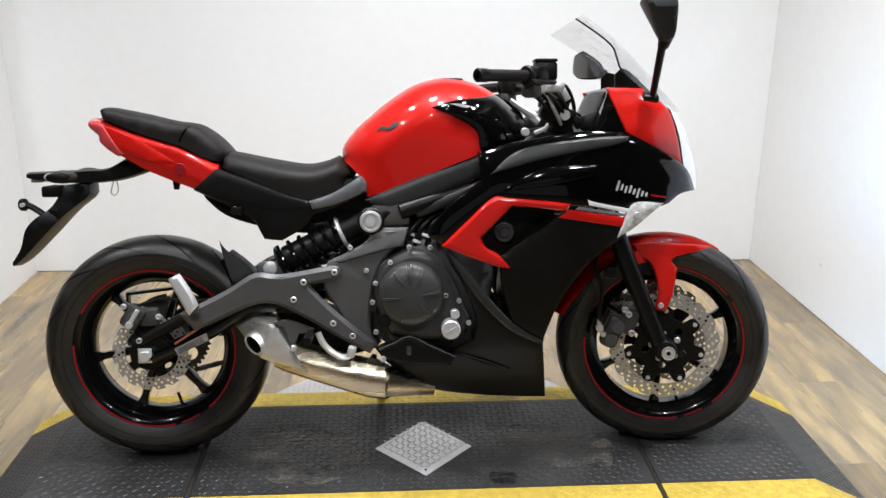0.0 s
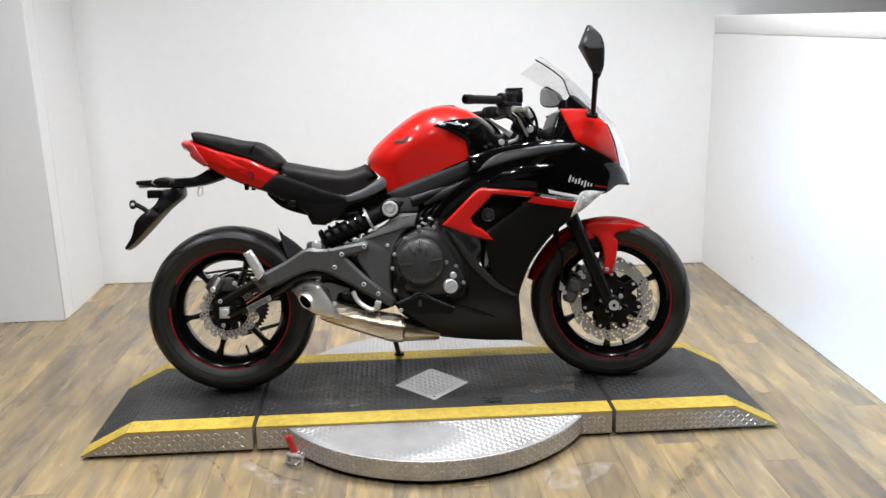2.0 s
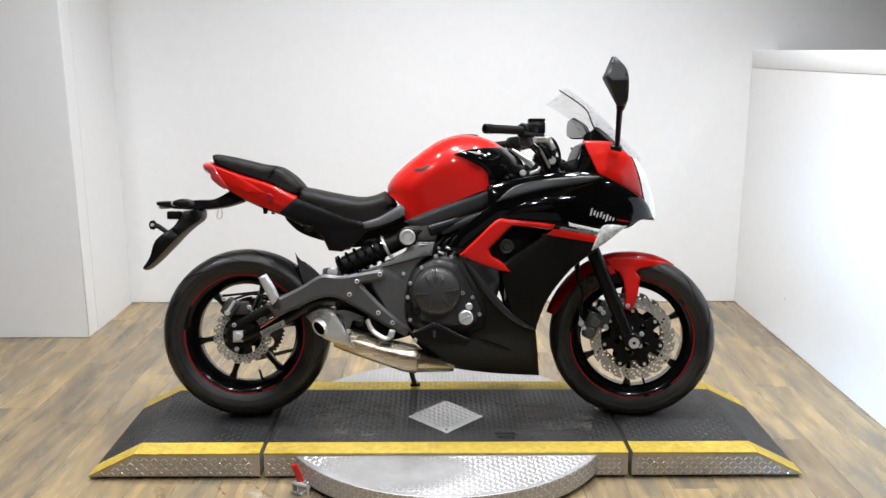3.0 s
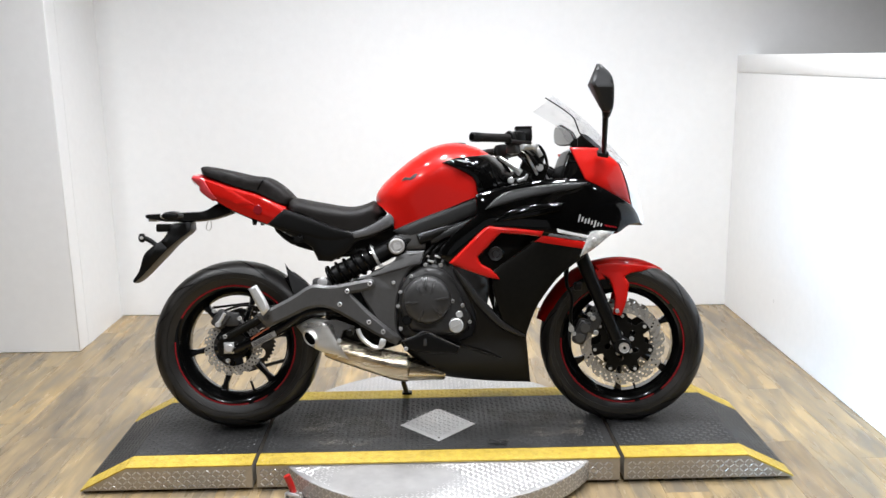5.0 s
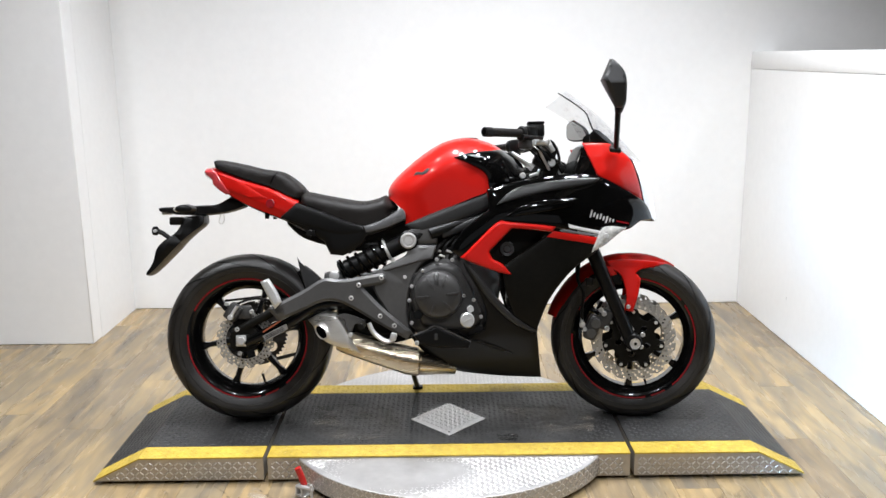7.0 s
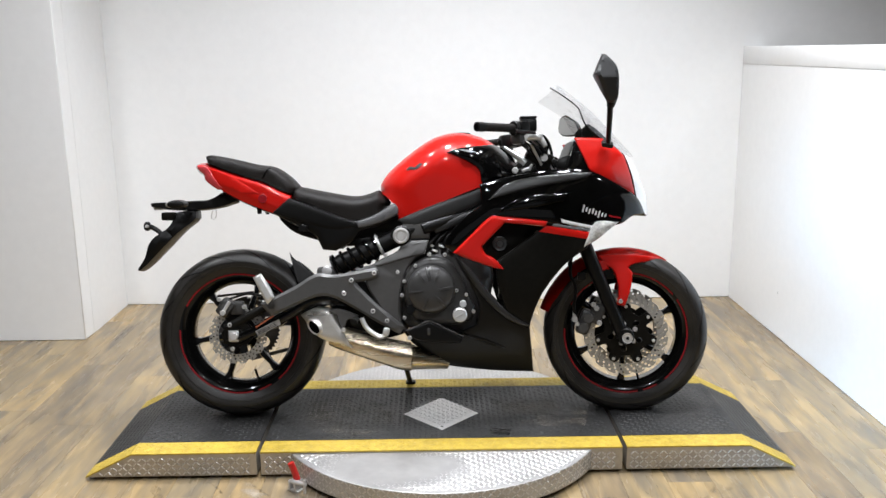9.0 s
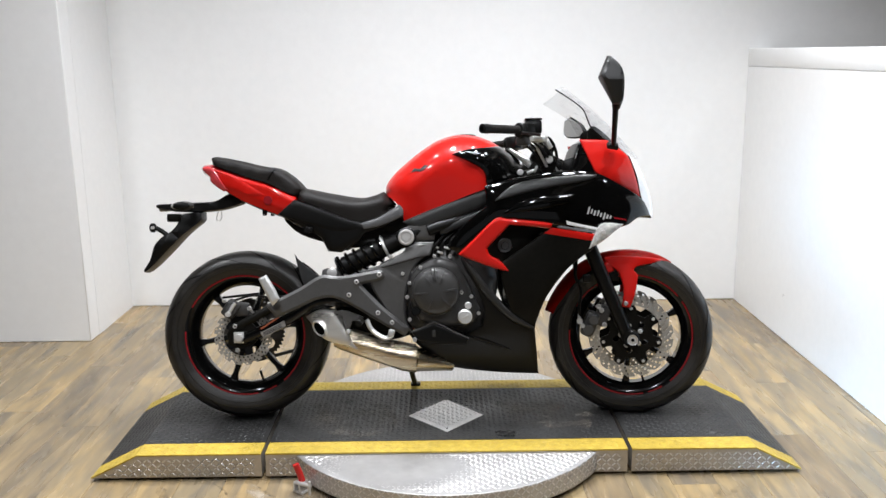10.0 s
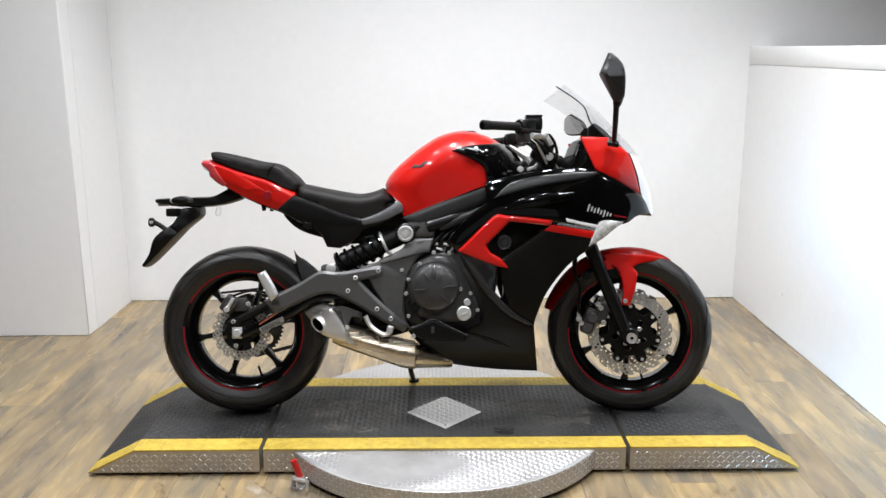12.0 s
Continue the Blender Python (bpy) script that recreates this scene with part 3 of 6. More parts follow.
stain([(0.176, -0.184), (0.212, -0.178), (0.246, -0.188), (0.236, -0.206), (0.190, -0.202)], OILSPOT, "black oily spot", 3)
stain([(-0.445, 0.030), (-0.420, 0.036), (-0.408, 0.016), (-0.430, 0.008)], DUST, "pale scuff", 5)
stain([(-0.320, -0.165), (-0.300, -0.160), (-0.288, -0.182), (-0.310, -0.190)], DUST, "pale scuff", 7)
stain([(0.414, -0.040), (0.424, -0.036), (0.430, -0.046), (0.420, -0.050)], DUST, "pale scuff", 9)
stain([(-0.520, 0.120), (-0.330, 0.140), (-0.200, 0.060), (-0.190, -0.120), (-0.330, -0.190), (-0.480, -0.100)], DUSTFILM, "dusty film on the rubber", 11)
stain([(0.190, 0.130), (0.400, 0.110), (0.540, 0.020), (0.520, -0.140), (0.330, -0.120), (0.220, -0.020)], DUSTFILM, "dusty film on the rubber", 13)

RD = 0.600
table_base = thing("turntable", "round aluminium tread plate turntable under the platform", "turntable")
part("disc_plate", lathe([(0.020, 0), (0.020, RD), (0.086, RD), (0.088, RD - 0.002), (0.088, 0)], n=128, m=Matrix.Scale(-1, 4, (0, 1, 0)) @ pose(0, 0, 0, 90)), TREAD, table_base, smooth=20)


def worn_height(u, v):
    """The tread is worn almost flat in front of the middle of the platform, and lies low behind it."""
    d = math.hypot((u + 0.17) / 0.25, (v + 0.42) / 0.13) + 0.35 * noise.noise(Vector((u * 9, v * 9, 2)))
    return 0.3 if v > 0 else min(1.0, max(0.12, (d - 0.75) / 0.45))


dtop = tread_spots(-0.6, 0.6, -0.6, 0.6, 0.0168, lambda u, v: math.hypot(u, v) < RD - 0.016 and (v < FRONT - 0.008 or v > REAR + 0.012))
tagged(part("disc_tread", tread_bars(dtop, 0.0195, 0.0056, 0.0014, lambda u, v, h: (u, v, 0.0878 + h * worn_height(u, v))), TREADBAR, table_base), kind="stuff")
rspots = [(a * 0.0168, v, radians(42) if (a + k) % 2 else radians(-42)) for a in range(int(2 * math.pi * RD / 0.0168)) for k, v in enumerate((0.031, 0.048, 0.065, 0.080))]
tagged(part("rim_tread", tread_bars(rspots, 0.0195, 0.0056, 0.0016, lambda u, v, h: ((RD + h - 0.0003) * math.cos(u / RD), (RD + h - 0.0003) * math.sin(u / RD), v)), TREADBAR, table_base), kind="stuff")
part("floor_skirt", lathe([(0.0, 0), (0.0, RD - 0.02), (0.020, RD - 0.02), (0.020, 0)], n=96, m=Matrix.Scale(-1, 4, (0, 1, 0)) @ pose(0, 0, 0, 90)), SATIN, table_base)

clamp = thing("toggle_clamp", "toggle clamp with a red plastic handle beside the turntable", "clamp", pose(-0.478, -0.385, 0, 0, 0, -35))
part("handle", moved(tube([(0.004, -0.014, 0.036), (-0.004, -0.018, 0.066), (-0.014, -0.024, 0.098)], 0.0112, 10), pose(0, 0, 0)), REDHANDLE, clamp, "red plastic dipped handle")
part("bracket", join(box((0, -0.02, 0.004), (0.046, 0.030, 0.008), 0.002), box((0.012, -0.02, 0.024), (0.006, 0.04, 0.034), 0.002), box((-0.012, -0.02, 0.024), (0.006, 0.04, 0.034), 0.002)), CHROME, clamp, "zinc plated bracket")
part("arm", rod((-0.015, -0.03, 0.035), (0.06, -0.035, 0.045), 0.007, 10), CHROME, clamp)
part("spindle", rod((0.055, -0.035, 0.06), (0.055, -0.035, 0.012), 0.005, 10), CHROME, clamp)

# ---- motorcycle ----
bike = thing("motorcycle", "red and black faired sport motorcycle leaning on its side stand", "motorcycle", BIKE)
RA, FA = (-0.738, 0.312), (0.697, 0.297)


def flank(x, z):
    """Half the width of the fairing at a place on its side."""
    a = table(x, [(-0.15, 0.17), (0.05, 0.212), (0.2, 0.228), (0.35, 0.225), (0.45, 0.212), (0.55, 0.193), (0.65, 0.162), (0.72, 0.124), (0.77, 0.068), (0.80, 0.02)])
    b = table(z, [(0.15, 0.50), (0.25, 0.70), (0.35, 0.88), (0.5, 0.985), (0.6, 1), (0.75, 1), (0.85, 0.93), (0.95, 0.80), (1.05, 0.68)])
    return a * b


def both(name, points, surface, mat, parent, label="", **kw):
    obs = [part(name, panel(points, surface, s, **kw), mat, parent, label) for s in (-1, 1)]
    return obs[0]


# wheels
def tyre_profile(width, outer, bead):
    h, d = width / 2, outer - bead
    half = [(0.80 * h, bead - 0.006), (0.90 * h, bead + 0.14 * d), (0.985 * h, bead + 0.40 * d), (0.975 * h, bead + 0.55 * d), (0.86 * h, bead + 0.74 * d), (0.62 * h, bead + 0.89 * d), (0.32 * h, bead + 0.975 * d), (0, bead + d)]
    fine = [(p.x, p.y) for p in spline([(y, r, 0) for y, r in half], 4)]
    return [(-y, r) for y, r in fine] + [(y, r) for y, r in fine[-2::-1]]


def tyre_radius(y, width, outer, bead):
    rows = [(r[0], r[1]) for r in tyre_profile(width, outer, bead) if r[0] <= 0]
    rows = [r for k, r in enumerate(rows) if r[0] >= -0.985 * width / 2 + 1e-6 and r[1] > bead + 0.5 * (outer - bead)]
    return float(np.interp(-abs(y), [r[0] for r in rows], [r[1] for r in rows]))


def wheel(name, axle, outer, width, bead, phase, label):
    c = (axle[0], 0, axle[1])
    w = 0.40 * width + 0.002
    prof = [(-w, bead - 0.010), (-w - 0.001, bead + 0.001), (-w + 0.004, bead + 0.002), (-w + 0.010, bead - 0.006), (-w * 0.55, bead - 0.016), (-0.018, bead - 0.030), (0.018, bead - 0.030), (w * 0.55, bead - 0.016),
            (w - 0.010, bead - 0.006), (w - 0.004, bead + 0.002), (w + 0.001, bead + 0.001), (w, bead - 0.010), (w - 0.008, bead - 0.020), (0.024, bead - 0.042), (-0.024, bead - 0.042), (-w + 0.008, bead - 0.020)]
    rim = part(name, lathe(prof, c, 96, closed=True), RIM, bike, label)
    part("tyre", lathe(tyre_profile(width, outer, bead), c, 112), RUBBER, rim, "black road tyre with swept tread grooves")
    for r0, y0 in ((0.30, 0.965), (0.50, 0.992)):
        rr, yy = bead + r0 * (outer - bead), y0 * width / 2
        part("sidewall_ring", join(*[lathe([(s * (yy - 0.004), rr - 0.0022), (s * (yy + 0.0012), rr - 0.0010), (s * (yy + 0.0012), rr + 0.0010), (s * (yy - 0.004), rr + 0.0022)], c, 96) for s in (-1, 1)]), RUBBER, rim)
    # swept grooves on both shoulders: near-black ribbons that draw the grooves' shade
    prof_near = [q for q in tyre_profile(width, outer, bead) if q[0] <= -0.06 * width and q[1] > bead + 0.48 * (outer - bead)]
    near = prof_near[::-1]
    for side in (-1, 1):
        for k in range(12):
            base = 2 * math.pi * k / 12 + (0.2 if side > 0 else 0)
            pts = []
            for s in range(13):
                u = s / 12
                j = (len(near) - 1) * u
                y, r = (float(np.interp(j, range(len(near)), [q[m] for q in near])) for m in (0, 1))
                th = base - 0.50 * u ** 1.25
                wd = (0.0050 - 0.0026 * abs(2 * u - 1)) / r
                pts.append((-side * (y - 0.0007), r + 0.0005, th - wd, th + wd))
            gv, gf = [], []
            for y, r, t0, t1 in pts:
                gv += [(c[0] + r * math.cos(t0), y, c[2] + r * math.sin(t0)), (c[0] + r * math.cos(t1), y, c[2] + r * math.sin(t1))]
            gf = [(2 * s, 2 * s + 1, 2 * s + 3, 2 * s + 2) for s in range(12)]
            part("tread_groove", mesh_of(gv, gf), GROOVE, rim)
    for k in range(6):
        a = radians(phase + 60 * k)
        L0, L1 = 0.045, bead - 0.036
        sp = bmesh.new()
        rows = []
        for t in np.linspace(0, 1, 6):
            r = L0 + (L1 - L0) * t
            hw = 0.0145 - 0.0065 * t + (0.008 * max(0, t - 0.8) / 0.2)
            dp = 0.022 - 0.006 * t
            ring = [(-hw, -dp * 0.6), (-hw * 0.6, -dp), (hw * 0.6, -dp), (hw, -dp * 0.6), (hw, dp * 0.6), (hw * 0.6, dp), (-hw * 0.6, dp), (-hw, dp * 0.6)]
            rows.append([sp.verts.new((c[0] + r * math.cos(a) - q * math.sin(a), y, c[2] + r * math.sin(a) + q * math.cos(a))) for q, y in ring])
        for r0, r1 in zip(rows, rows[1:]):
            for i in range(8):
                sp.faces.new((r0[i], r0[(i + 1) % 8], r1[(i + 1) % 8], r1[i]))
        sp.faces.new(rows[0])
        sp.faces.new(rows[-1][::-1])
        part("spoke", sp, RIM, rim)
    part("hub", lathe([(-0.055, 0.012), (-0.055, 0.030), (-0.035, 0.040), (-0.02, 0.055), (0.02, 0.055), (0.035, 0.040), (0.055, 0.030), (0.055, 0.012)], c, 32, closed=True), RIM, rim)
    for side in (-1, 1):
        for a0, a1 in ((40, 152), (176, 282), (287, 301), (310, 394)):
            tv, tf = [], []
            n = max(4, int((a1 - a0) / 3))
            for i in range(n + 1):
                a = radians(a0 + (a1 - a0) * i / n)
                for r, y in ((bead - 0.0062, -w - 0.0012), (bead - 0.0010, -w - 0.0018)):
                    tv.append((c[0] + r * math.cos(a), -side * y, c[2] + r * math.sin(a)))
            tf = [(2 * i, 2 * i + 1, 2 * i + 3, 2 * i + 2) for i in range(n)]
            part("rim_stripe", mesh_of(tv, tf), TAPE, rim, "thin red rim stripe")
    a = radians(-74)
    vr = bead - 0.04
    part("valve", rod((c[0] + vr * math.cos(a), 0, c[2] + vr * math.sin(a)), (c[0] + (vr - 0.035) * math.cos(a), -0.004, c[2] + (vr - 0.035) * math.sin(a)), 0.0045, 8), SATIN, rim)
    return rim


def petal_disc(name, parent, c, y, outer, inner, thick, petals, hole_r, carrier_r, bolts):
    pts = []
    for i in range(petals * 8):
        a = 2 * math.pi * i / (petals * 8)
        s = i % 8
        pts.append(((outer - (0.009 if s in (0,) else 0.0045 if s in (1, 7) else 0)) * math.cos(a), (outer - (0.009 if s in (0,) else 0.0045 if s in (1, 7) else 0)) * math.sin(a)))
    holes = [circle((0, 0), inner, 60)]
    mid_r = (outer + inner) / 2
    for k in range(petals * 2):
        for j, dr in enumerate((-0.011, 0.0, 0.011)):
            a = 2 * math.pi * (k + j * 0.33) / (petals * 2)
            holes.append(circle(((mid_r + dr) * math.cos(a), (mid_r + dr) * math.sin(a)), hole_r, 6))
    d = part(name, moved(plate(pts, y - thick / 2, y + thick / 2, 0, steps=1, holes=holes), Matrix.Translation((c[0], 0, c[1]))), DISC, parent, "drilled petal-edged steel brake disc", smooth=25)
    if carrier_r:
        pts = []
        for i in range(bolts * 10):
            s = (i % 10)
            r = carrier_r if s in (0, 1, 9) else carrier_r - 0.008 if s in (2, 8) else carrier_r - 0.032
            a = 2 * math.pi * i / (bolts * 10) + radians(90)
            pts.append((c[0] + r * math.cos(a), c[1] + r * math.sin(a)))
        holes = [circle((c[0] + 0.055 * math.cos(a), c[1] + 0.055 * math.sin(a)), 0.011, 10) for a in (2 * math.pi * (k + 0.5) / 5 + 0.2 for k in range(5))]
        s = -1 if y < 0 else 1
        part("disc_carrier", plate(pts, y + s * 0.001, y + s * 0.006, 0.0012, steps=1, holes=holes), MATTE, parent)
        for k in range(bolts):
            a = 2 * math.pi * k / bolts + radians(90)
            p = (c[0] + (carrier_r - 0.011) * math.cos(a), y + s * 0.006, c[1] + (carrier_r - 0.011) * math.sin(a))
            bolt(parent, *p, 0.0112, 0.004, MATTE, s, "disc_rivet")
            part("rivet_pin", cyl((p[0], p[1] + s * 0.0035, p[2]), 0.0064, 0.004, 12), CHROME, parent)
        for k in range(5):
            a = 2 * math.pi * k / 5 + 0.5
            bolt(parent, c[0] + 0.038 * math.cos(a), y + s * 0.006, c[1] + 0.038 * math.sin(a), 0.0088, 0.006, CHROME, s, "disc_bolt")
    return d


fw = wheel("front_wheel", FA, 0.304, 0.122, 0.228, 26, "black cast alloy front wheel with red rim stripe")
rw = wheel("rear_wheel", RA, 0.310, 0.164, 0.223, 11, "black cast alloy rear wheel with red rim stripe")
petal_disc("brake_disc", fw, FA, -0.070, 0.154, 0.114, 0.0045, 18, 0.0046, 0.114, 7)
petal_disc("brake_disc", fw, FA, 0.070, 0.154, 0.114, 0.0045, 18, 0.0046, 0.114, 7)
petal_disc("brake_disc", rw, RA, -0.098, 0.106, 0.072, 0.005, 16, 0.0042, 0, 0)
rc = [(RA[0] + r * math.cos(a), RA[1] + r * math.sin(a)) for a, r in ((2 * math.pi * i / 40, 0.078 if i % 8 in (0, 1, 7) else 0.05) for i in range(40))]
part("disc_carrier", plate(rc, -0.094, -0.086, 0.001, steps=1), RIM, rw)
# chain and sprocket on the far flank
NT = 46
teeth = []
for i in range(NT * 4):
    a = 2 * math.pi * i / (NT * 4)
    r = 0.1205 if i % 4 in (1, 2) else 0.1135
    teeth.append((RA[0] + r * math.cos(a), RA[1] + r * math.sin(a)))
sprocket_holes = [circle((RA[0] + 0.078 * math.cos(a), RA[1] + 0.078 * math.sin(a)), 0.021, 14) for a in (2 * math.pi * (k + 0.3) / 6 for k in range(6))]
part("sprocket", plate(teeth, 0.094, 0.101, 0, steps=1, holes=sprocket_holes), DARKSTEEL, rw, "toothed steel rear sprocket", smooth=25)
chain = None
fs = (-0.235, 0.352, 0.036)
P0, P1 = Vector((RA[0] + 0.012, RA[1] + 0.118)), Vector((fs[0], fs[1] + fs[2]))
P2, P3 = Vector((fs[0], fs[1] - fs[2])), Vector((RA[0] + 0.01, RA[1] - 0.118))
links = bmesh.new()
run = []
for a, b in ((P0, P1), (P2, P3)):
    n = int((b - a).length / 0.0159)
    run += [(a.lerp(b, (k + 0.5) / n), math.degrees(math.atan2((b - a).y, (b - a).x))) for k in range(n)]
run += [(Vector((RA[0] + 0.118 * math.cos(t), RA[1] + 0.118 * math.sin(t))), math.degrees(t) + 90) for t in np.linspace(radians(98), radians(262), 21)]
for k, (p, ang) in enumerate(run):
    dy = 0.009 if k % 2 else 0.0065
    links = join(links, box((p.x, 0.0975 - dy, p.y), (0.021, 0.002, 0.012), 0, (0, -ang, 0)), box((p.x, 0.0975 + dy, p.y), (0.021, 0.002, 0.012), 0, (0, -ang, 0)),
                 box((p.x, 0.0975, p.y), (0.008, 0.012, 0.008), 0, (0, -ang, 0)))
tagged(part("chain", links, DARKSTEEL, bike, "dark steel drive chain", smooth=20), kind="stuff")

# swingarm, rear brake, axle
for s in (-1, 1):
    part("swingarm", tube([(-0.735, s * 0.122, 0.302), (-0.628, s * 0.122, 0.347), (-0.556, s * 0.122, 0.382), (-0.475, s * 0.122, 0.431), (-0.413, s * 0.120, 0.441), (-0.350, s * 0.115, 0.433), (-0.285, s * 0.11, 0.420)], 0.0215, 16), GLOSS, bike, "black curved tubular swingarm")
    part("swingarm_brace", tube([(-0.775, s * 0.122, 0.338), (-0.677, s * 0.122, 0.390), (-0.616, s * 0.120, 0.421), (-0.520, s * 0.118, 0.458), (-0.420, s * 0.115, 0.462)], 0.0165, 14), MATTE, bike)
    part("swingarm_end", plate([(-0.792, 0.322), (-0.768, 0.356), (-0.720, 0.376), (-0.690, 0.352), (-0.672, 0.318), (-0.690, 0.290), (-0.742, 0.270), (-0.785, 0.285)], s * 0.110, s * 0.130, 0.006), MATTE, bike)
    part("chain_adjuster", box((-0.742, s * 0.128, 0.312), (0.052, 0.024, 0.046), 0.006), MATTE, bike)
    part("adjuster_plate", box((-0.745, s * 0.1405, 0.312), (0.036, 0.004, 0.040), 0.0015), ALLOY, bike, "bright alloy adjuster plate")
    part("axle_nut", moved(cyl((0, 0, 0), 0.0155, 0.018, 6), Matrix.Translation((-0.742, s * 0.150, 0.312))), CHROME, bike, "bright axle nut")
part("swingarm_bridge", rod((-0.42, -0.115, 0.445), (-0.42, 0.115, 0.445), 0.032, 16), MATTE, bike)
part("warning_label", plate([(-0.666, 0.330), (-0.580, 0.372), (-0.574, 0.353), (-0.656, 0.311)], -0.1455, -0.1440, 0.0004, steps=1), SILVERLABEL, bike, "worn silver warning label")
for k in range(3):
    dx, dz = 0.0022 * k, -0.0048 * k
    part("label_bar", plate([(-0.658 + dx, 0.329 + dz), (-0.592 + dx, 0.3615 + dz), (-0.5915 + dx, 0.3595 + dz), (-0.6575 + dx, 0.327 + dz)], -0.1462, -0.1452, 0.0001, steps=1), SATIN, bike)
part("warning_stripe", plate([(-0.666, 0.346), (-0.600, 0.387), (-0.598, 0.382), (-0.664, 0.340)], -0.1440, -0.1425, 0.0002, steps=1), ORANGE, bike, "orange strip of the label")
part("label_edge", rod((-0.606, -0.140, 0.386), (-0.548, -0.140, 0.419), 0.0022, 6), ALLOY, bike)
cal = part("rear_caliper", join(box((-0.776, -0.116, 0.414), (0.050, 0.044, 0.066), 0.010, (0, 35, 0)), box((-0.735, -0.112, 0.412), (0.05, 0.026, 0.05), 0.008)), ENGINE, bike, "dark grey rear brake caliper")
part("caliper_cap", cyl((-0.772, -0.139, 0.412), 0.017, 0.008, 20), FRAME, cal)
part("caliper_bracket", plate([(-0.806, 0.436), (-0.770, 0.442), (-0.735, 0.418), (-0.715, 0.375), (-0.725, 0.340), (-0.765, 0.340), (-0.790, 0.385)], -0.104, -0.090, 0.003), MATTE, bike)
for x, z in ((-0.795, 0.446), (-0.705, 0.417), (-0.759, 0.353), (-0.751, 0.266)):
    bolt(cal, x, -0.136, z, 0.008, 0.008)
part("banjo_bolt", cyl((-0.780, -0.148, 0.398), 0.010, 0.018, 14), ALLOY, bike)
part("brake_pipe", rod((-0.781, -0.150, 0.396), (-0.756, -0.146, 0.438), 0.0062, 8), ALLOY, bike)
part("rear_brake_hose", tube([(-0.775, -0.12, 0.44), (-0.70, -0.115, 0.462), (-0.62, -0.13, 0.455), (-0.52, -0.14, 0.47)], 0.0045), SATIN, bike)
part("chain_guard", join(box((-0.765, 0.116, 0.447), (0.19, 0.03, 0.008), 0.002, (0, -6, 0)), box((-0.858, 0.116, 0.420), (0.007, 0.03, 0.045), 0.002)), SATIN, bike, "black plastic chain guard")
# hugger
# lighter grey than the hugger: the fin's sheen is put into its colour
part("hugger_side", panel([(-0.549, 0.612), (-0.531, 0.586), (-0.487, 0.553), (-0.455, 0.520), (-0.500, 0.486), (-0.520, 0.497), (-0.535, 0.548)], lambda x, z: 0.080, -1, thick=0.004, bulge=0.006, r=0.02), FLANKGREY, bike, "satin hugger fin, its sheen painted grey")
hv, hf = [], []
for i in range(15):
    a = radians(25 + 27 * i / 14)
    r = 0.335 + 0.012 * (1 - i / 14)
    for k in range(9):
        y = -0.074 + 0.148 * k / 8
        rr = r - 0.028 * (abs(y) / 0.074) ** 3
        hv.append((RA[0] + rr * math.cos(a), y, RA[1] + rr * math.sin(a)))
hf = [(i * 9 + k, i * 9 + k + 1, i * 9 + k + 10, i * 9 + k + 9) for i in range(14) for k in range(8)]
hb = mesh_of(hv, hf)
bmesh.ops.solidify(hb, geom=hb.faces[:], thickness=0.004)
part("hugger", hb, SATIN, bike, "black plastic rear hugger")

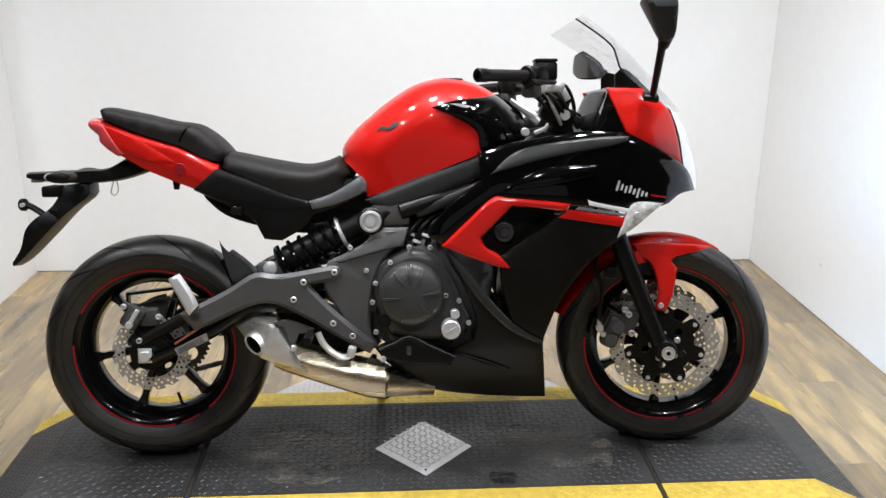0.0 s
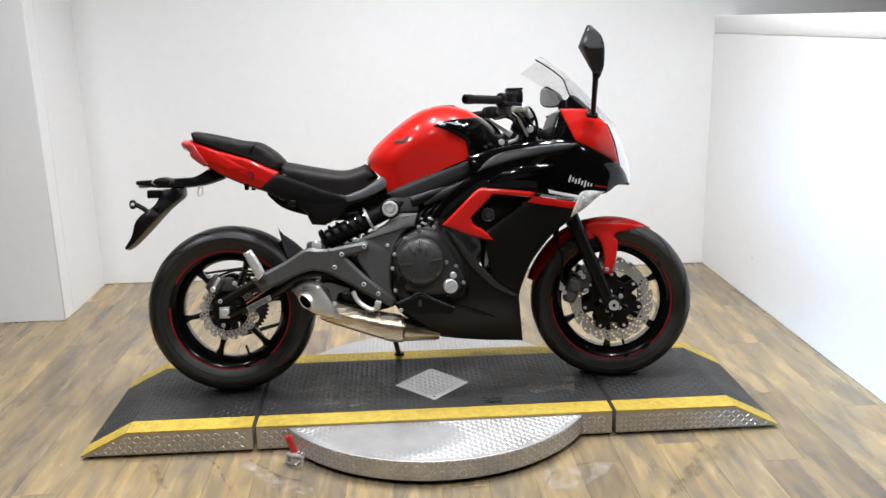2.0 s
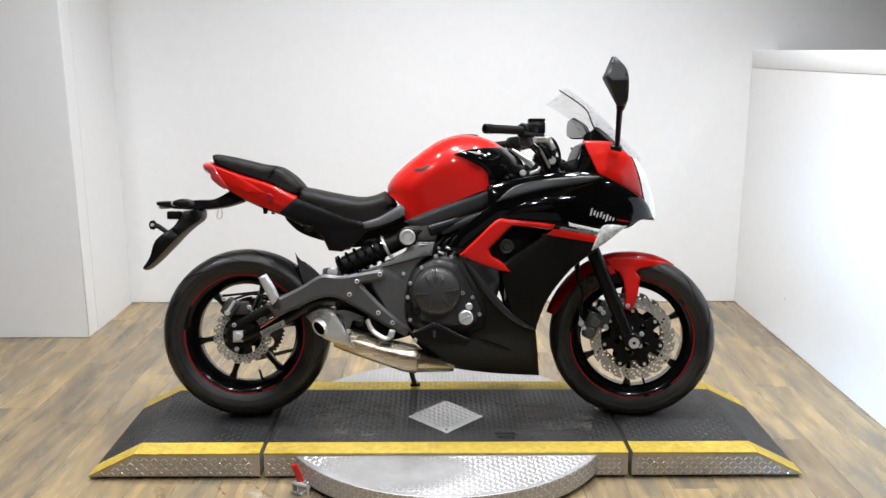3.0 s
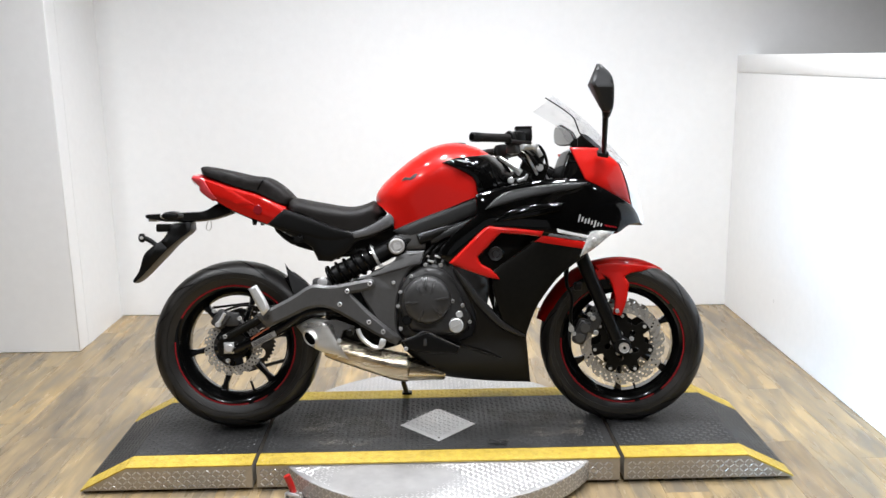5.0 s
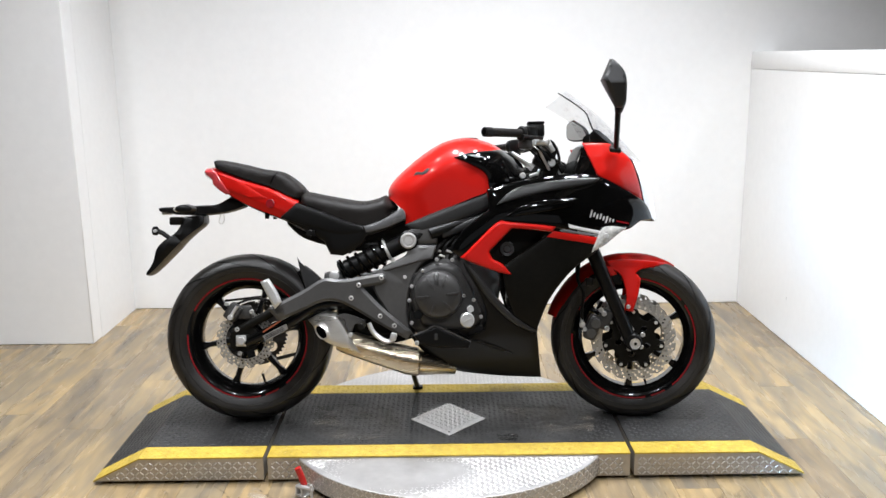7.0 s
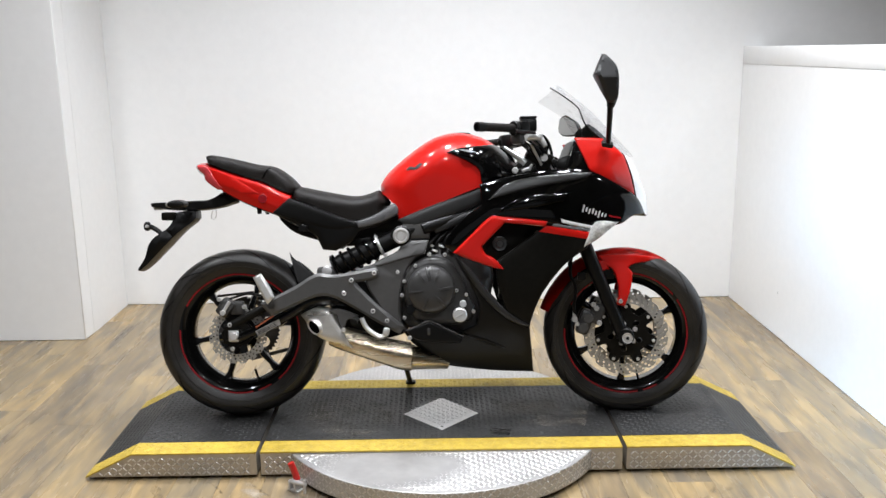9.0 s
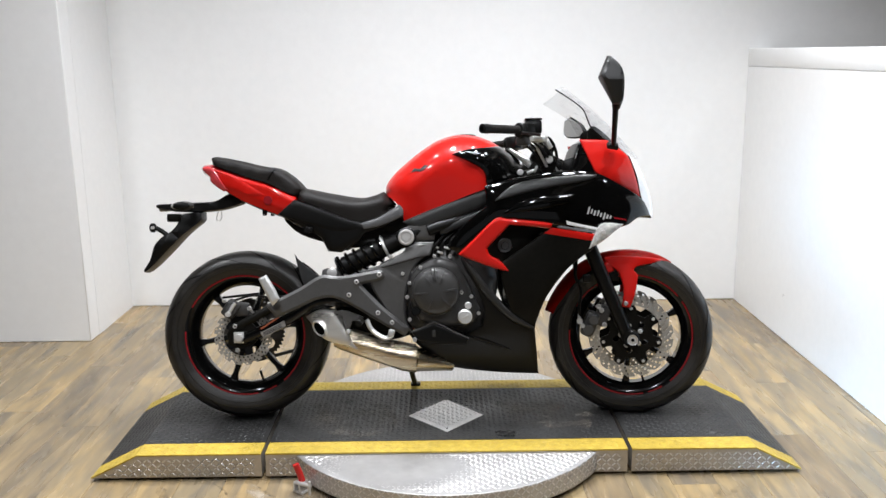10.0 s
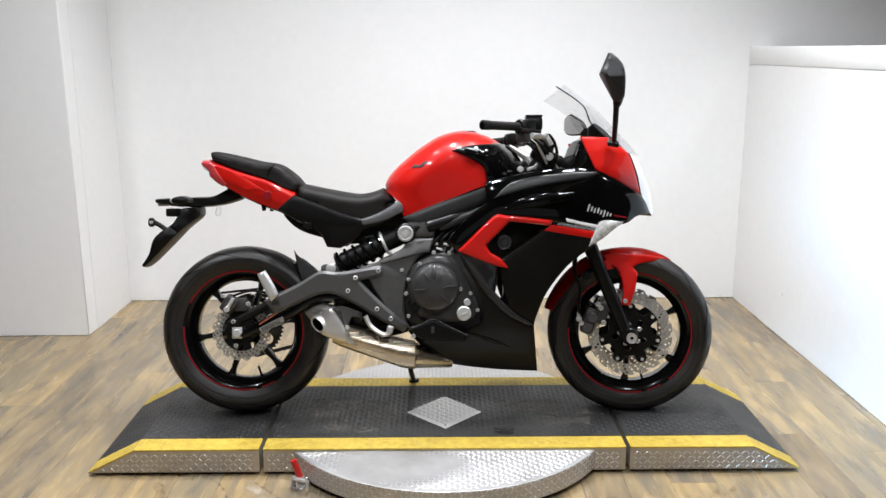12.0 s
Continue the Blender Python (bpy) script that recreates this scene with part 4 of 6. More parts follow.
# frame, engine
for s in (-1, 1):
    y0, y1 = s * 0.150, s * 0.178
    part("frame_plate", plate([(-0.262, 0.500), (-0.250, 0.562), (-0.161, 0.604), (-0.125, 0.645), (-0.036, 0.648), (-0.056, 0.607), (-0.094, 0.578), (-0.126, 0.521), (-0.141, 0.445), (-0.141, 0.377), (-0.120, 0.330), (-0.170, 0.340), (-0.224, 0.430)], y0, y1, 0.006), FRAME, bike, "dark grey frame pivot plate")
    part("frame_spar", rod((-0.150, s * 0.150, 0.662), (0.330, s * 0.085, 0.880), 0.026, 18), SATIN, bike, "black tubular frame spar")
    part("frame_spar", rod((-0.060, s * 0.160, 0.690), (0.290, s * 0.115, 0.805), 0.022, 18), SATIN, bike, "black tubular frame spar")
    part("spar_cover", panel([(-0.150, 0.722), (-0.069, 0.757), (0.160, 0.842), (0.240, 0.860), (0.215, 0.800), (0.080, 0.748), (-0.030, 0.706), (-0.090, 0.690)], lambda x, z: 0.158, s, bulge=0.010, r=0.02), SPAR, bike, "dark grey spar cover")
    part("spar_cover", panel([(-0.030, 0.700), (0.080, 0.742), (0.212, 0.795), (0.200, 0.770), (0.10, 0.715), (-0.010, 0.672)], lambda x, z: 0.160, s, bulge=0.012, r=0.02), SPAR, bike, "dark grey spar cover")
    part("frame_boss", panel([(-0.140, 0.700), (-0.085, 0.742), (-0.042, 0.735), (-0.030, 0.690), (-0.034, 0.652), (-0.120, 0.650)], lambda x, z: 0.155, s, bulge=0.012, r=0.02), FRAME, bike)
    bk = [(-0.640, 0.432), (-0.518, 0.491), (-0.440, 0.536), (-0.370, 0.532), (-0.245, 0.552), (-0.218, 0.548), (-0.214, 0.528), (-0.235, 0.514), (-0.299, 0.503), (-0.282, 0.484), (-0.224, 0.425), (-0.126, 0.343), (-0.143, 0.315), (-0.225, 0.361), (-0.314, 0.416), (-0.387, 0.453), (-0.446, 0.452), (-0.521, 0.420), (-0.600, 0.386)]
    bracket = part("footpeg_bracket", plate(bk, s * 0.166, s * 0.192, 0.010), FRAME, bike, "dark grey cast footpeg bracket")
    # flat dark plate painted as the shade in the bracket's slot
    part("bracket_slot_shade", plate([(-0.412, 0.524), (-0.338, 0.527), (-0.328, 0.517), (-0.400, 0.512)], s * 0.1885, s * 0.1906, 0.0003), GROOVE, bracket)
    for x, z in ((-0.232, 0.537), (-0.313, 0.512), (-0.340, 0.466), (-0.238, 0.401), (-0.188, 0.366)):
        bolt(bracket, x, s * 0.190, z, 0.0085, 0.007, CHROME, s)
    part("pillion_peg", join(plate([(-0.660, 0.527), (-0.633, 0.540), (-0.604, 0.492), (-0.588, 0.455), (-0.611, 0.430), (-0.632, 0.470)], s * 0.176, s * 0.204, 0.007, corner=30), plate([(-0.650, 0.521), (-0.637, 0.526), (-0.600, 0.456), (-0.608, 0.444)], s * 0.200, s * 0.208, 0.003, steps=1)), ALLOY, bike, "folded polished alloy pillion peg")
    part("peg_mount", box((-0.598, s * 0.182, 0.425), (0.035, 0.02, 0.03), 0.005), FRAME, bike)
    part("rider_peg", rod((-0.300, s * 0.185, 0.372), (-0.300, s * 0.275, 0.372), 0.012, 12), MATTE, bike, "black rubber rider footpeg")
for x, z in ((-0.149, 0.538), (-0.19, 0.60)):
    bolt(bike, x, -0.178, z, 0.007, 0.006)
part("frame_facet", panel([(-0.233, 0.566), (-0.142, 0.617), (-0.135, 0.650), (-0.036, 0.651), (-0.050, 0.602), (-0.098, 0.592), (-0.218, 0.560)], lambda x, z: 0.176 - 0.25 * max(0.0, z - 0.56 - 0.3 * (x + 0.23)), -1, thick=0.008, bulge=0.003, r=0.008, lift=0.006, step=0.014, corner=20), FRAME, bike, "sloping dark grey frame facet")
# made-up dark body that closes the see-through gap under the spar
frame_fill, _ = body([(-0.130, 0.600), (-0.090, 0.690), (0.060, 0.735), (0.150, 0.720), (0.160, 0.640), (0.060, 0.600)], lambda x, z: 0.118, 0.02, step=0.04)
part("frame_gap_filler", frame_fill, MATTE, bike)
# engine block and covers
blk, _ = body([(-0.150, 0.360), (-0.120, 0.560), (-0.060, 0.620), (0.060, 0.660), (0.190, 0.620), (0.200, 0.480), (0.150, 0.340), (0.060, 0.280), (-0.060, 0.290)], lambda x, z: 0.165, 0.03, step=0.04)
eng = part("engine", blk, ENGINE, bike, "black painted twin cylinder engine")
case = [(-0.130, 0.500), (-0.120, 0.420), (-0.090, 0.365), (-0.020, 0.345), (0.060, 0.345), (0.110, 0.360), (0.128, 0.410), (0.105, 0.460), (0.075, 0.530), (0.030, 0.582), (-0.040, 0.592), (-0.100, 0.560)]
part("clutch_case", panel(case, lambda x, z: 0.160, -1, thick=0.03, bulge=0.030, r=0.022, step=0.012), ENGINE, bike, "black engine side case")
CLUTCH = (-0.031, 0.476)
part("clutch_cover", lathe([(-0.002, 0), (-0.001, 0.030), (0.003, 0.056), (0.009, 0.072), (0.018, 0.081), (0.030, 0.085), (0.052, 0.087)], (CLUTCH[0], -0.236, CLUTCH[1]), 64), ENGINE, bike, "round black clutch cover with radial ribs")


def wedge(angle, r0, r1, half, rise):
    """A tapered rib on the domed cover, pointed inwards."""
    ca, sa = math.cos(radians(angle)), math.sin(radians(angle))
    dome_y = lambda r: -0.236 + float(np.interp(r, [0, 0.030, 0.056, 0.072, 0.081], [-0.002, -0.001, 0.003, 0.009, 0.018]))
    verts = []
    for r, h, up in ((r0, 0.0008, 0.0), (r0 + 0.35 * (r1 - r0), half * 0.6, rise), (r0 + 0.8 * (r1 - r0), half, rise), (r1, half * 0.9, rise * 0.6)):
        for q, lift in ((-h, -0.002), (-h * 0.55, up), (h * 0.55, up), (h, -0.002)):
            verts.append((CLUTCH[0] + r * ca - q * sa, dome_y(r) - lift, CLUTCH[1] + r * sa + q * ca))
    faces = [(4 * k + i, 4 * k + i + 1, 4 * k + i + 5, 4 * k + i + 4) for k in range(3) for i in range(3)] + [(0, 1, 2, 3), (12, 13, 14, 15)]
    return mesh_of(verts, faces)


for a in (124, 66, 6, -48, -112, 187):
    part("cover_rib", wedge(a, 0.022, 0.077, 0.0062, 0.0042), ENGINE, bike)
part("cover_rib", wedge(100, 0.030, 0.083, 0.0055, 0.0062), ENGINE, bike)
part("cover_rib", wedge(91, 0.030, 0.083, 0.0050, 0.0062), ENGINE, bike)
part("oil_filler_cap", cyl((0.070, -0.225, 0.388), 0.025, 0.046, 28), ALLOY, bike, "bright alloy oil filler cap")
part("cap_slot", box((0.070, -0.2485, 0.388), (0.03, 0.002, 0.005), 0.0008, (0, -30, 0)), ALLOY, bike)
part("timing_plug", cyl((0.082, -0.212, 0.425), 0.012, 0.03, 20), ALLOY, bike)
for x, z in ((-0.125, 0.505), (-0.134, 0.455), (-0.126, 0.375), (-0.085, 0.560), (-0.035, 0.600), (0.020, 0.598), (0.060, 0.470), (0.120, 0.395), (0.095, 0.455)):
    bolt(eng, x, -0.186, z, 0.007, 0.010)
part("sight_glass", lathe([(0, 0), (0, 0.014), (0.004, 0.017), (0.012, 0.017)], (-0.103, -0.195, 0.405), 20), GLOSS, bike)
part("left_case", panel(case, lambda x, z: 0.160, 1, thick=0.03, bulge=0.045, r=0.05), ENGINE, bike)
for k in range(5):
    part("hose", tube([(-0.05 + 0.03 * k, -0.15 - 0.005 * k, 0.60), (-0.03 + 0.03 * k, -0.165, 0.64 + 0.01 * k), (0.02 + 0.03 * k, -0.14, 0.69)], 0.006), SATIN, bike)
for x, y, z in ((-0.015, -0.165, 0.612), (0.01, -0.168, 0.628), (-0.03, -0.16, 0.632), (0.05, -0.16, 0.66)):
    part("clip", box((x, y, z), (0.022, 0.01, 0.008), 0.002, (0, 20, 0)), CHROME, bike)
rad, _ = body([(0.225, 0.42), (0.255, 0.42), (0.30, 0.72), (0.27, 0.72)], lambda x, z: 0.165, 0.004, step=0.06)
part("radiator", rad, MATTE, bike, "black radiator behind the fairing")

# added dark body, blocks the view of the wall between tank and seat
fill, _ = body([(-0.27, 0.80), (-0.15, 0.775), (-0.02, 0.770), (0.03, 0.72), (-0.05, 0.66), (-0.16, 0.66), (-0.28, 0.68)], lambda x, z: 0.095, 0.015, step=0.05)
part("seat_gap_filler", fill, MATTE, bike)
# shock absorber
sa, sb = Vector((-0.405, -0.105, 0.543)), Vector((-0.135, -0.112, 0.668))
part("shock_body", rod(sa.lerp(sb, 0.08), sa.lerp(sb, 0.62), 0.026, 20), GLOSS, bike, "black shock absorber body")
# dark cylinder added to keep the coil from being see-through
part("spring_gap_filler", rod(sa.lerp(sb, 0.14), sa.lerp(sb, 0.66), 0.0365, 20), SATIN, bike)
part("shock_reservoir", rod(sa.lerp(sb, 0.62), sa.lerp(sb, 0.97), 0.033, 20), SATIN, bike)
turns = []
axis = (sb - sa).normalized()
e1 = axis.cross(Vector((0, 1, 0))).normalized()
e2 = axis.cross(e1)
for i in range(96):
    t = i / 95
    a = 2 * math.pi * 5.2 * t
    turns.append(sa.lerp(sb, 0.12 + 0.56 * t) + 0.040 * (math.cos(a) * e1 + math.sin(a) * e2))
part("coil_spring", tube(turns, 0.0065, 8, 1), GLOSS, bike, "gloss black coil spring")
part("spring_collar", rod(sa.lerp(sb, 0.69), sa.lerp(sb, 0.725), 0.047, 24), ALLOY, bike, "bright preload collar")
part("spring_seat", rod(sa.lerp(sb, 0.08), sa.lerp(sb, 0.115), 0.045, 24), SATIN, bike)
part("shock_mount_ring", cyl((-0.135, -0.160, 0.668), 0.036, 0.04, 32), SATIN, bike)
part("shock_mount_bolt", lathe([(0, 0), (0, 0.012), (0.004, 0.013), (0.004, 0.020), (-0.001, 0.022), (0, 0.027), (0.008, 0.029), (0.02, 0.029)], (-0.135, -0.188, 0.668), 32), CHROME, bike, "large bright shock mount bolt")
part("shock_lower_bolt", lathe([(0, 0), (0, 0.010), (0.003, 0.018), (0.02, 0.018)], (-0.405, -0.150, 0.543), 24), CHROME, bike)
part("shock_lower_lug", box((-0.405, -0.12, 0.535), (0.075, 0.05, 0.045), 0.012), FRAME, bike)

# exhaust
def loft(stations, ring):
    """A smooth skin over stations (x, bottom, top, half width); ring: a cross-section in -1..1."""
    rows, verts, faces = stations, [], []
    n = len(ring)
    for x, lo, hi, w in rows:
        verts += [(x, w * a, (lo + hi) / 2 + (hi - lo) / 2 * b) for a, b in ring]
    for i in range(len(rows) - 1):
        faces += [(i * n + k, i * n + (k + 1) % n, (i + 1) * n + (k + 1) % n, (i + 1) * n + k) for k in range(n)]
    faces += [tuple(range(n)), tuple((len(rows) - 1) * n + k for k in range(n))]
    return mesh_of(verts, faces)


EIGHT = [(0, 1), (0.5, 1), (0.62, 0.94), (0.88, 0.52), (0.97, 0.30), (1, 0.12), (0.97, -0.08), (0.72, -0.80), (0.58, -0.95), (0.4, -1), (0, -1)]
EIGHT += [(-a, b) for a, b in EIGHT[-2:0:-1]]
flat_curve = lambda x, rows: float(np.interp(x, [r[0] for r in rows], [r[1] for r in rows]))
MTOP = [(-0.400, 0.360), (-0.338, 0.336), (-0.217, 0.298), (-0.105, 0.274)]
MLOW = [(-0.400, 0.276), (-0.371, 0.262), (-0.149, 0.183), (-0.105, 0.178)]
muf = loft([(x, flat_curve(x, MLOW), flat_curve(x, MTOP), flat_curve(x, [(-0.44, 0.052), (-0.3, 0.060), (-0.105, 0.050)])) for x in np.linspace(-0.400, -0.105, 13)], EIGHT)
muffler = part("muffler", moved(muf, Matrix.Translation((0, -0.125, 0))), STEEL, bike, "brushed stainless steel under-engine muffler", smooth=24)
part("muffler_band", moved(rod((-0.128, 0, 0.230), (-0.102, 0, 0.222), 0.0475, 28), Matrix.Translation((0, -0.125, 0))), STEEL, muffler)
part("muffler_cone", rod((-0.104, -0.125, 0.223), (0.030, -0.110, 0.196), 0.044, 28, 0.019), STEEL, muffler, "steel cone, the floor's gold reflection put into its colour")
TIP = [(-0.508, 0.382), (-0.480, 0.398), (-0.444, 0.409), (-0.398, 0.405), (-0.385, 0.390), (-0.361, 0.350), (-0.304, 0.262), (-0.320, 0.268), (-0.372, 0.286), (-0.429, 0.306), (-0.470, 0.345)]
tip = panel(TIP, lambda x, z: 0.176, -1, thick=0.10, bulge=0.012, r=0.018, step=0.009, steps=2, corner=30)
# the end is cut on a slant, so that the outlet looks back, down and outwards
cut = lambda x, z: 0.70 * max(0.0, 0.40 * (z - 0.345) + (-0.424 - x))
for v in tip.verts:
    v.co.y += cut(v.co.x, v.co.z)
part("tip_shell", tip, TIPSTEEL, muffler, "bright faceted steel muffler tip shell", smooth=32)
oy = -0.194 + cut(-0.448, 0.345)
OUTLET = pose(-0.448, oy, 0.345, 10, 0, -32) @ pose(0, 0, 0, 0, 44, 0) @ Matrix.Diagonal((1.40, 1, 0.95, 1))
part("outlet_ring", lathe([(-0.004, 0.0195), (-0.006, 0.0225), (0.004, 0.0265), (0.024, 0.0265), (0.024, 0.0195)], (0, 0, 0), 32, OUTLET, closed=True), TIPSTEEL, muffler)
part("outlet", moved(cyl((0, 0, 0), 0.0200, 0.012, 24), OUTLET @ Matrix.Translation((0, 0.0035, 0))), GROOVE, muffler, "dark exhaust outlet")
# dark block added to hide the bright floor behind bracket and muffler
link, _ = body([(-0.415, 0.405), (-0.330, 0.425), (-0.150, 0.365), (-0.115, 0.305), (-0.220, 0.285), (-0.370, 0.330)], lambda x, z: 0.105, 0.015, step=0.05)
part("underside_gap_filler", link, MATTE, bike)
part("exhaust_hanger", plate([(-0.400, 0.402), (-0.360, 0.410), (-0.290, 0.385), (-0.300, 0.375), (-0.330, 0.372), (-0.340, 0.345), (-0.355, 0.345), (-0.365, 0.388)], -0.182, -0.170, 0.002), FRAME, bike)
part("brake_pedal", tube([(-0.278, -0.198, 0.378), (-0.265, -0.200, 0.349), (-0.243, -0.202, 0.327), (-0.213, -0.206, 0.312), (-0.190, -0.208, 0.320)], 0.0085), ALLOY, bike, "polished alloy rear brake pedal")
part("pedal_pad", box((-0.190, -0.214, 0.330), (0.022, 0.03, 0.026), 0.005, (0, 15, 0)), ALLOY, bike)
part("hanger_bolt", cyl((-0.344, -0.190, 0.336), 0.008, 0.012, 16), CHROME, bike)
part("side_stand", tube([(-0.142, 0.10, 0.235), (-0.136, 0.19, 0.140), (-0.122, 0.279, 0.062)], 0.0105), SATIN, bike, "black side stand carrying the lean")
part("stand_foot", box((-0.120, 0.284, 0.0600), (0.040, 0.032, 0.010), 0.004, (11, 0, 0)), SATIN, bike)

# ---- tank, seats and tail ----
TANK = [(0.160, 0.842), (0.051, 0.801), (-0.046, 0.761), (-0.145, 0.728), (-0.151, 0.765), (-0.179, 0.799), (-0.214, 0.827), (-0.213, 0.859), (-0.182, 0.903), (-0.120, 0.958), (-0.065, 0.999), (-0.009, 1.031), (0.054, 1.047), (0.109, 1.045), (0.165, 1.029), (0.210, 1.004), (0.252, 0.972), (0.284, 0.933), (0.262, 0.880)]
tank_half = lambda x, z: table(x, [(-0.22, 0.10), (-0.12, 0.135), (0.0, 0.165), (0.12, 0.172), (0.2, 0.155), (0.3, 0.11)]) * table(z, [(0.72, 0.93), (0.85, 1.0), (0.95, 0.97), (1.05, 0.85)]) - 0.004 * math.exp(-((x + 0.02) / 0.13) ** 2 - ((z - 0.835 - 0.3 * x) / 0.055) ** 2)
tb, tank_w = body(TANK, tank_half, 0.105, flat=(0, 1, 2, 3, 4, 5, 17, 18), step=0.012)
tank = part("fuel_tank", tb, RED, bike, "glossy candy red fuel tank", smooth=60)
on_tank = lambda x, z: float(tank_w((x, z))[0])
INSERT = [(0.030, 0.963), (0.083, 0.980), (0.167, 0.991), (0.215, 0.998), (0.262, 0.968), (0.288, 0.936), (0.296, 0.880), (0.262, 0.866), (0.163, 0.834), (0.152, 0.862), (0.149, 0.889), (0.134, 0.910), (0.097, 0.932), (0.060, 0.950)]
both("tank_insert", INSERT, on_tank, GLOSS, tank, "gloss black tank side insert", lift=0.003, thick=0.012, bulge=0.010, r=0.03, step=0.012)
both("insert_stripe", [(0.075, 0.972), (0.120, 0.968), (0.205, 0.938), (0.200, 0.934), (0.120, 0.958)], lambda x, z: on_tank(x, z) + 0.0118, GREYDECAL, tank, thick=0.002, edge=0.0005)
both("tank_emblem", [(-0.118, 0.902), (-0.104, 0.917), (-0.084, 0.913), (-0.068, 0.926), (-0.056, 0.926), (-0.068, 0.911), (-0.084, 0.904), (-0.098, 0.906)], on_tank, ENGINE, tank, "small raised dark emblem", lift=0.002, thick=0.004, edge=0.001, step=0.008)
part("filler_cap", moved(cyl((0, 0, 0), 0.034, 0.012, 28), pose(0.09, 0, 1.040, 90, 0, 0)), SATIN, tank, "black fuel filler cap")
SEAT = [(-0.545, 0.815), (-0.540, 0.841), (-0.513, 0.852), (-0.422, 0.834), (-0.315, 0.816), (-0.261, 0.823), (-0.222, 0.838), (-0.196, 0.815), (-0.176, 0.789), (-0.192, 0.767), (-0.234, 0.744), (-0.297, 0.725), (-0.368, 0.744), (-0.442, 0.776)]
sb_, _ = body(SEAT, lambda x, z: table(x, [(-0.55, 0.105), (-0.45, 0.125), (-0.3, 0.135), (-0.2, 0.105), (-0.17, 0.095)]), 0.035, flat=(9, 10, 11, 12, 13), step=0.015)
part("rider_seat", sb_, VINYL, bike, "black textured vinyl rider seat", smooth=60)
PILLION = [(-0.855, 0.946), (-0.860, 0.966), (-0.838, 0.974), (-0.756, 0.959), (-0.666, 0.937), (-0.611, 0.929), (-0.580, 0.914), (-0.542, 0.884), (-0.512, 0.850), (-0.526, 0.822), (-0.577, 0.838), (-0.635, 0.868), (-0.710, 0.891), (-0.790, 0.920)]
pb, pil_w = body(PILLION, lambda x, z: table(x, [(-0.87, 0.075), (-0.75, 0.095), (-0.6, 0.11), (-0.5, 0.10)]), 0.017, flat=(9, 10, 11, 12, 13), step=0.015)
pil = part("pillion_seat", pb, VINYL, bike, "black vinyl pillion seat", smooth=60)
both("seat_seam", [(-0.640, 0.880), (-0.624, 0.908), (-0.612, 0.921), (-0.608, 0.919), (-0.620, 0.905), (-0.634, 0.879)], lambda x, z: float(pil_w((x, z))[0]), GROOVE, pil, lift=0.0012, thick=0.003, edge=0.0006, step=0.008)
TAIL = [(-0.900, 0.932), (-0.888, 0.944), (-0.852, 0.945), (-0.811, 0.931), (-0.722, 0.901), (-0.633, 0.874), (-0.575, 0.845), (-0.540, 0.826), (-0.536, 0.806), (-0.599, 0.754), (-0.664, 0.779), (-0.724, 0.804), (-0.777, 0.833), (-0.823, 0.860), (-0.868, 0.893), (-0.893, 0.914)]
tail_half = lambda x, z: table(x, [(-0.9, 0.06), (-0.8, 0.092), (-0.65, 0.116), (-0.53, 0.125)]) - 0.30 * max(0.0, 0.925 - 0.42 * (x + 0.87) - 0.028 - z)
tl, tail_w = body(TAIL, tail_half, 0.022, flat=(7, 8, 9, 10, 11, 12, 13), step=0.009)
tail = part("tail_cowl", tl, RED, bike, "glossy red tail cowl", smooth=50)
on_tail = lambda x, z: float(tail_w((x, z))[0])
both("tail_light", [(-0.896, 0.934), (-0.882, 0.941), (-0.850, 0.934), (-0.818, 0.892), (-0.786, 0.848), (-0.804, 0.842), (-0.838, 0.864), (-0.870, 0.895)], on_tail, REDLENS, tail, "translucent red tail light lens", lift=0.002, thick=0.008, bulge=0.004, r=0.012, step=0.008)
both("tail_wing", [(-0.846, 0.926), (-0.742, 0.884), (-0.648, 0.826), (-0.712, 0.829), (-0.802, 0.858), (-0.822, 0.888)], lambda x, z: on_tail(x, z) + 0.045 * (0.926 - 0.51 * (x + 0.846) - z), RED, tail, lift=0.0015, thick=0.008, edge=0.0015, step=0.012, corner=20)
for s in (-1, 1):
    part("side_reflector", cyl((-0.636, s * (on_tail(-0.636, 0.807) + 0.001), 0.807), 0.0160, 0.006, 28), TAPE, tail, "round red side reflector")
under, _ = body([(-0.840, 0.868), (-0.777, 0.842), (-0.66, 0.80), (-0.58, 0.775), (-0.60, 0.745), (-0.666, 0.768), (-0.726, 0.795), (-0.780, 0.822)], lambda x, z: 0.075, 0.012, step=0.03)
part("undertail", under, SATIN, bike, "black undertail tray")
both("grab_hook", [(-0.665, 0.778), (-0.645, 0.772), (-0.650, 0.752), (-0.662, 0.752)], lambda x, z: 0.085, SATIN, bike, thick=0.012)
COVER = [(-0.539, 0.808), (-0.440, 0.772), (-0.366, 0.742), (-0.295, 0.722), (-0.233, 0.740), (-0.162, 0.782), (-0.148, 0.765), (-0.146, 0.737), (-0.219, 0.703), (-0.286, 0.683), (-0.304, 0.654), (-0.373, 0.615), (-0.420, 0.620), (-0.442, 0.667), (-0.493, 0.700), (-0.599, 0.752)]
both("side_cover", COVER, lambda x, z: 0.128, SATIN, bike, "black side cover under the seat", thick=0.02, bulge=0.012, r=0.03, corner=24)
both("cover_top", [(-0.600, 0.754), (-0.538, 0.808), (-0.440, 0.772), (-0.366, 0.742), (-0.300, 0.722), (-0.290, 0.700), (-0.38, 0.690), (-0.48, 0.715)], lambda x, z: 0.137, SATIN, bike, "satin black side panel", thick=0.012, bulge=0.006, r=0.02)
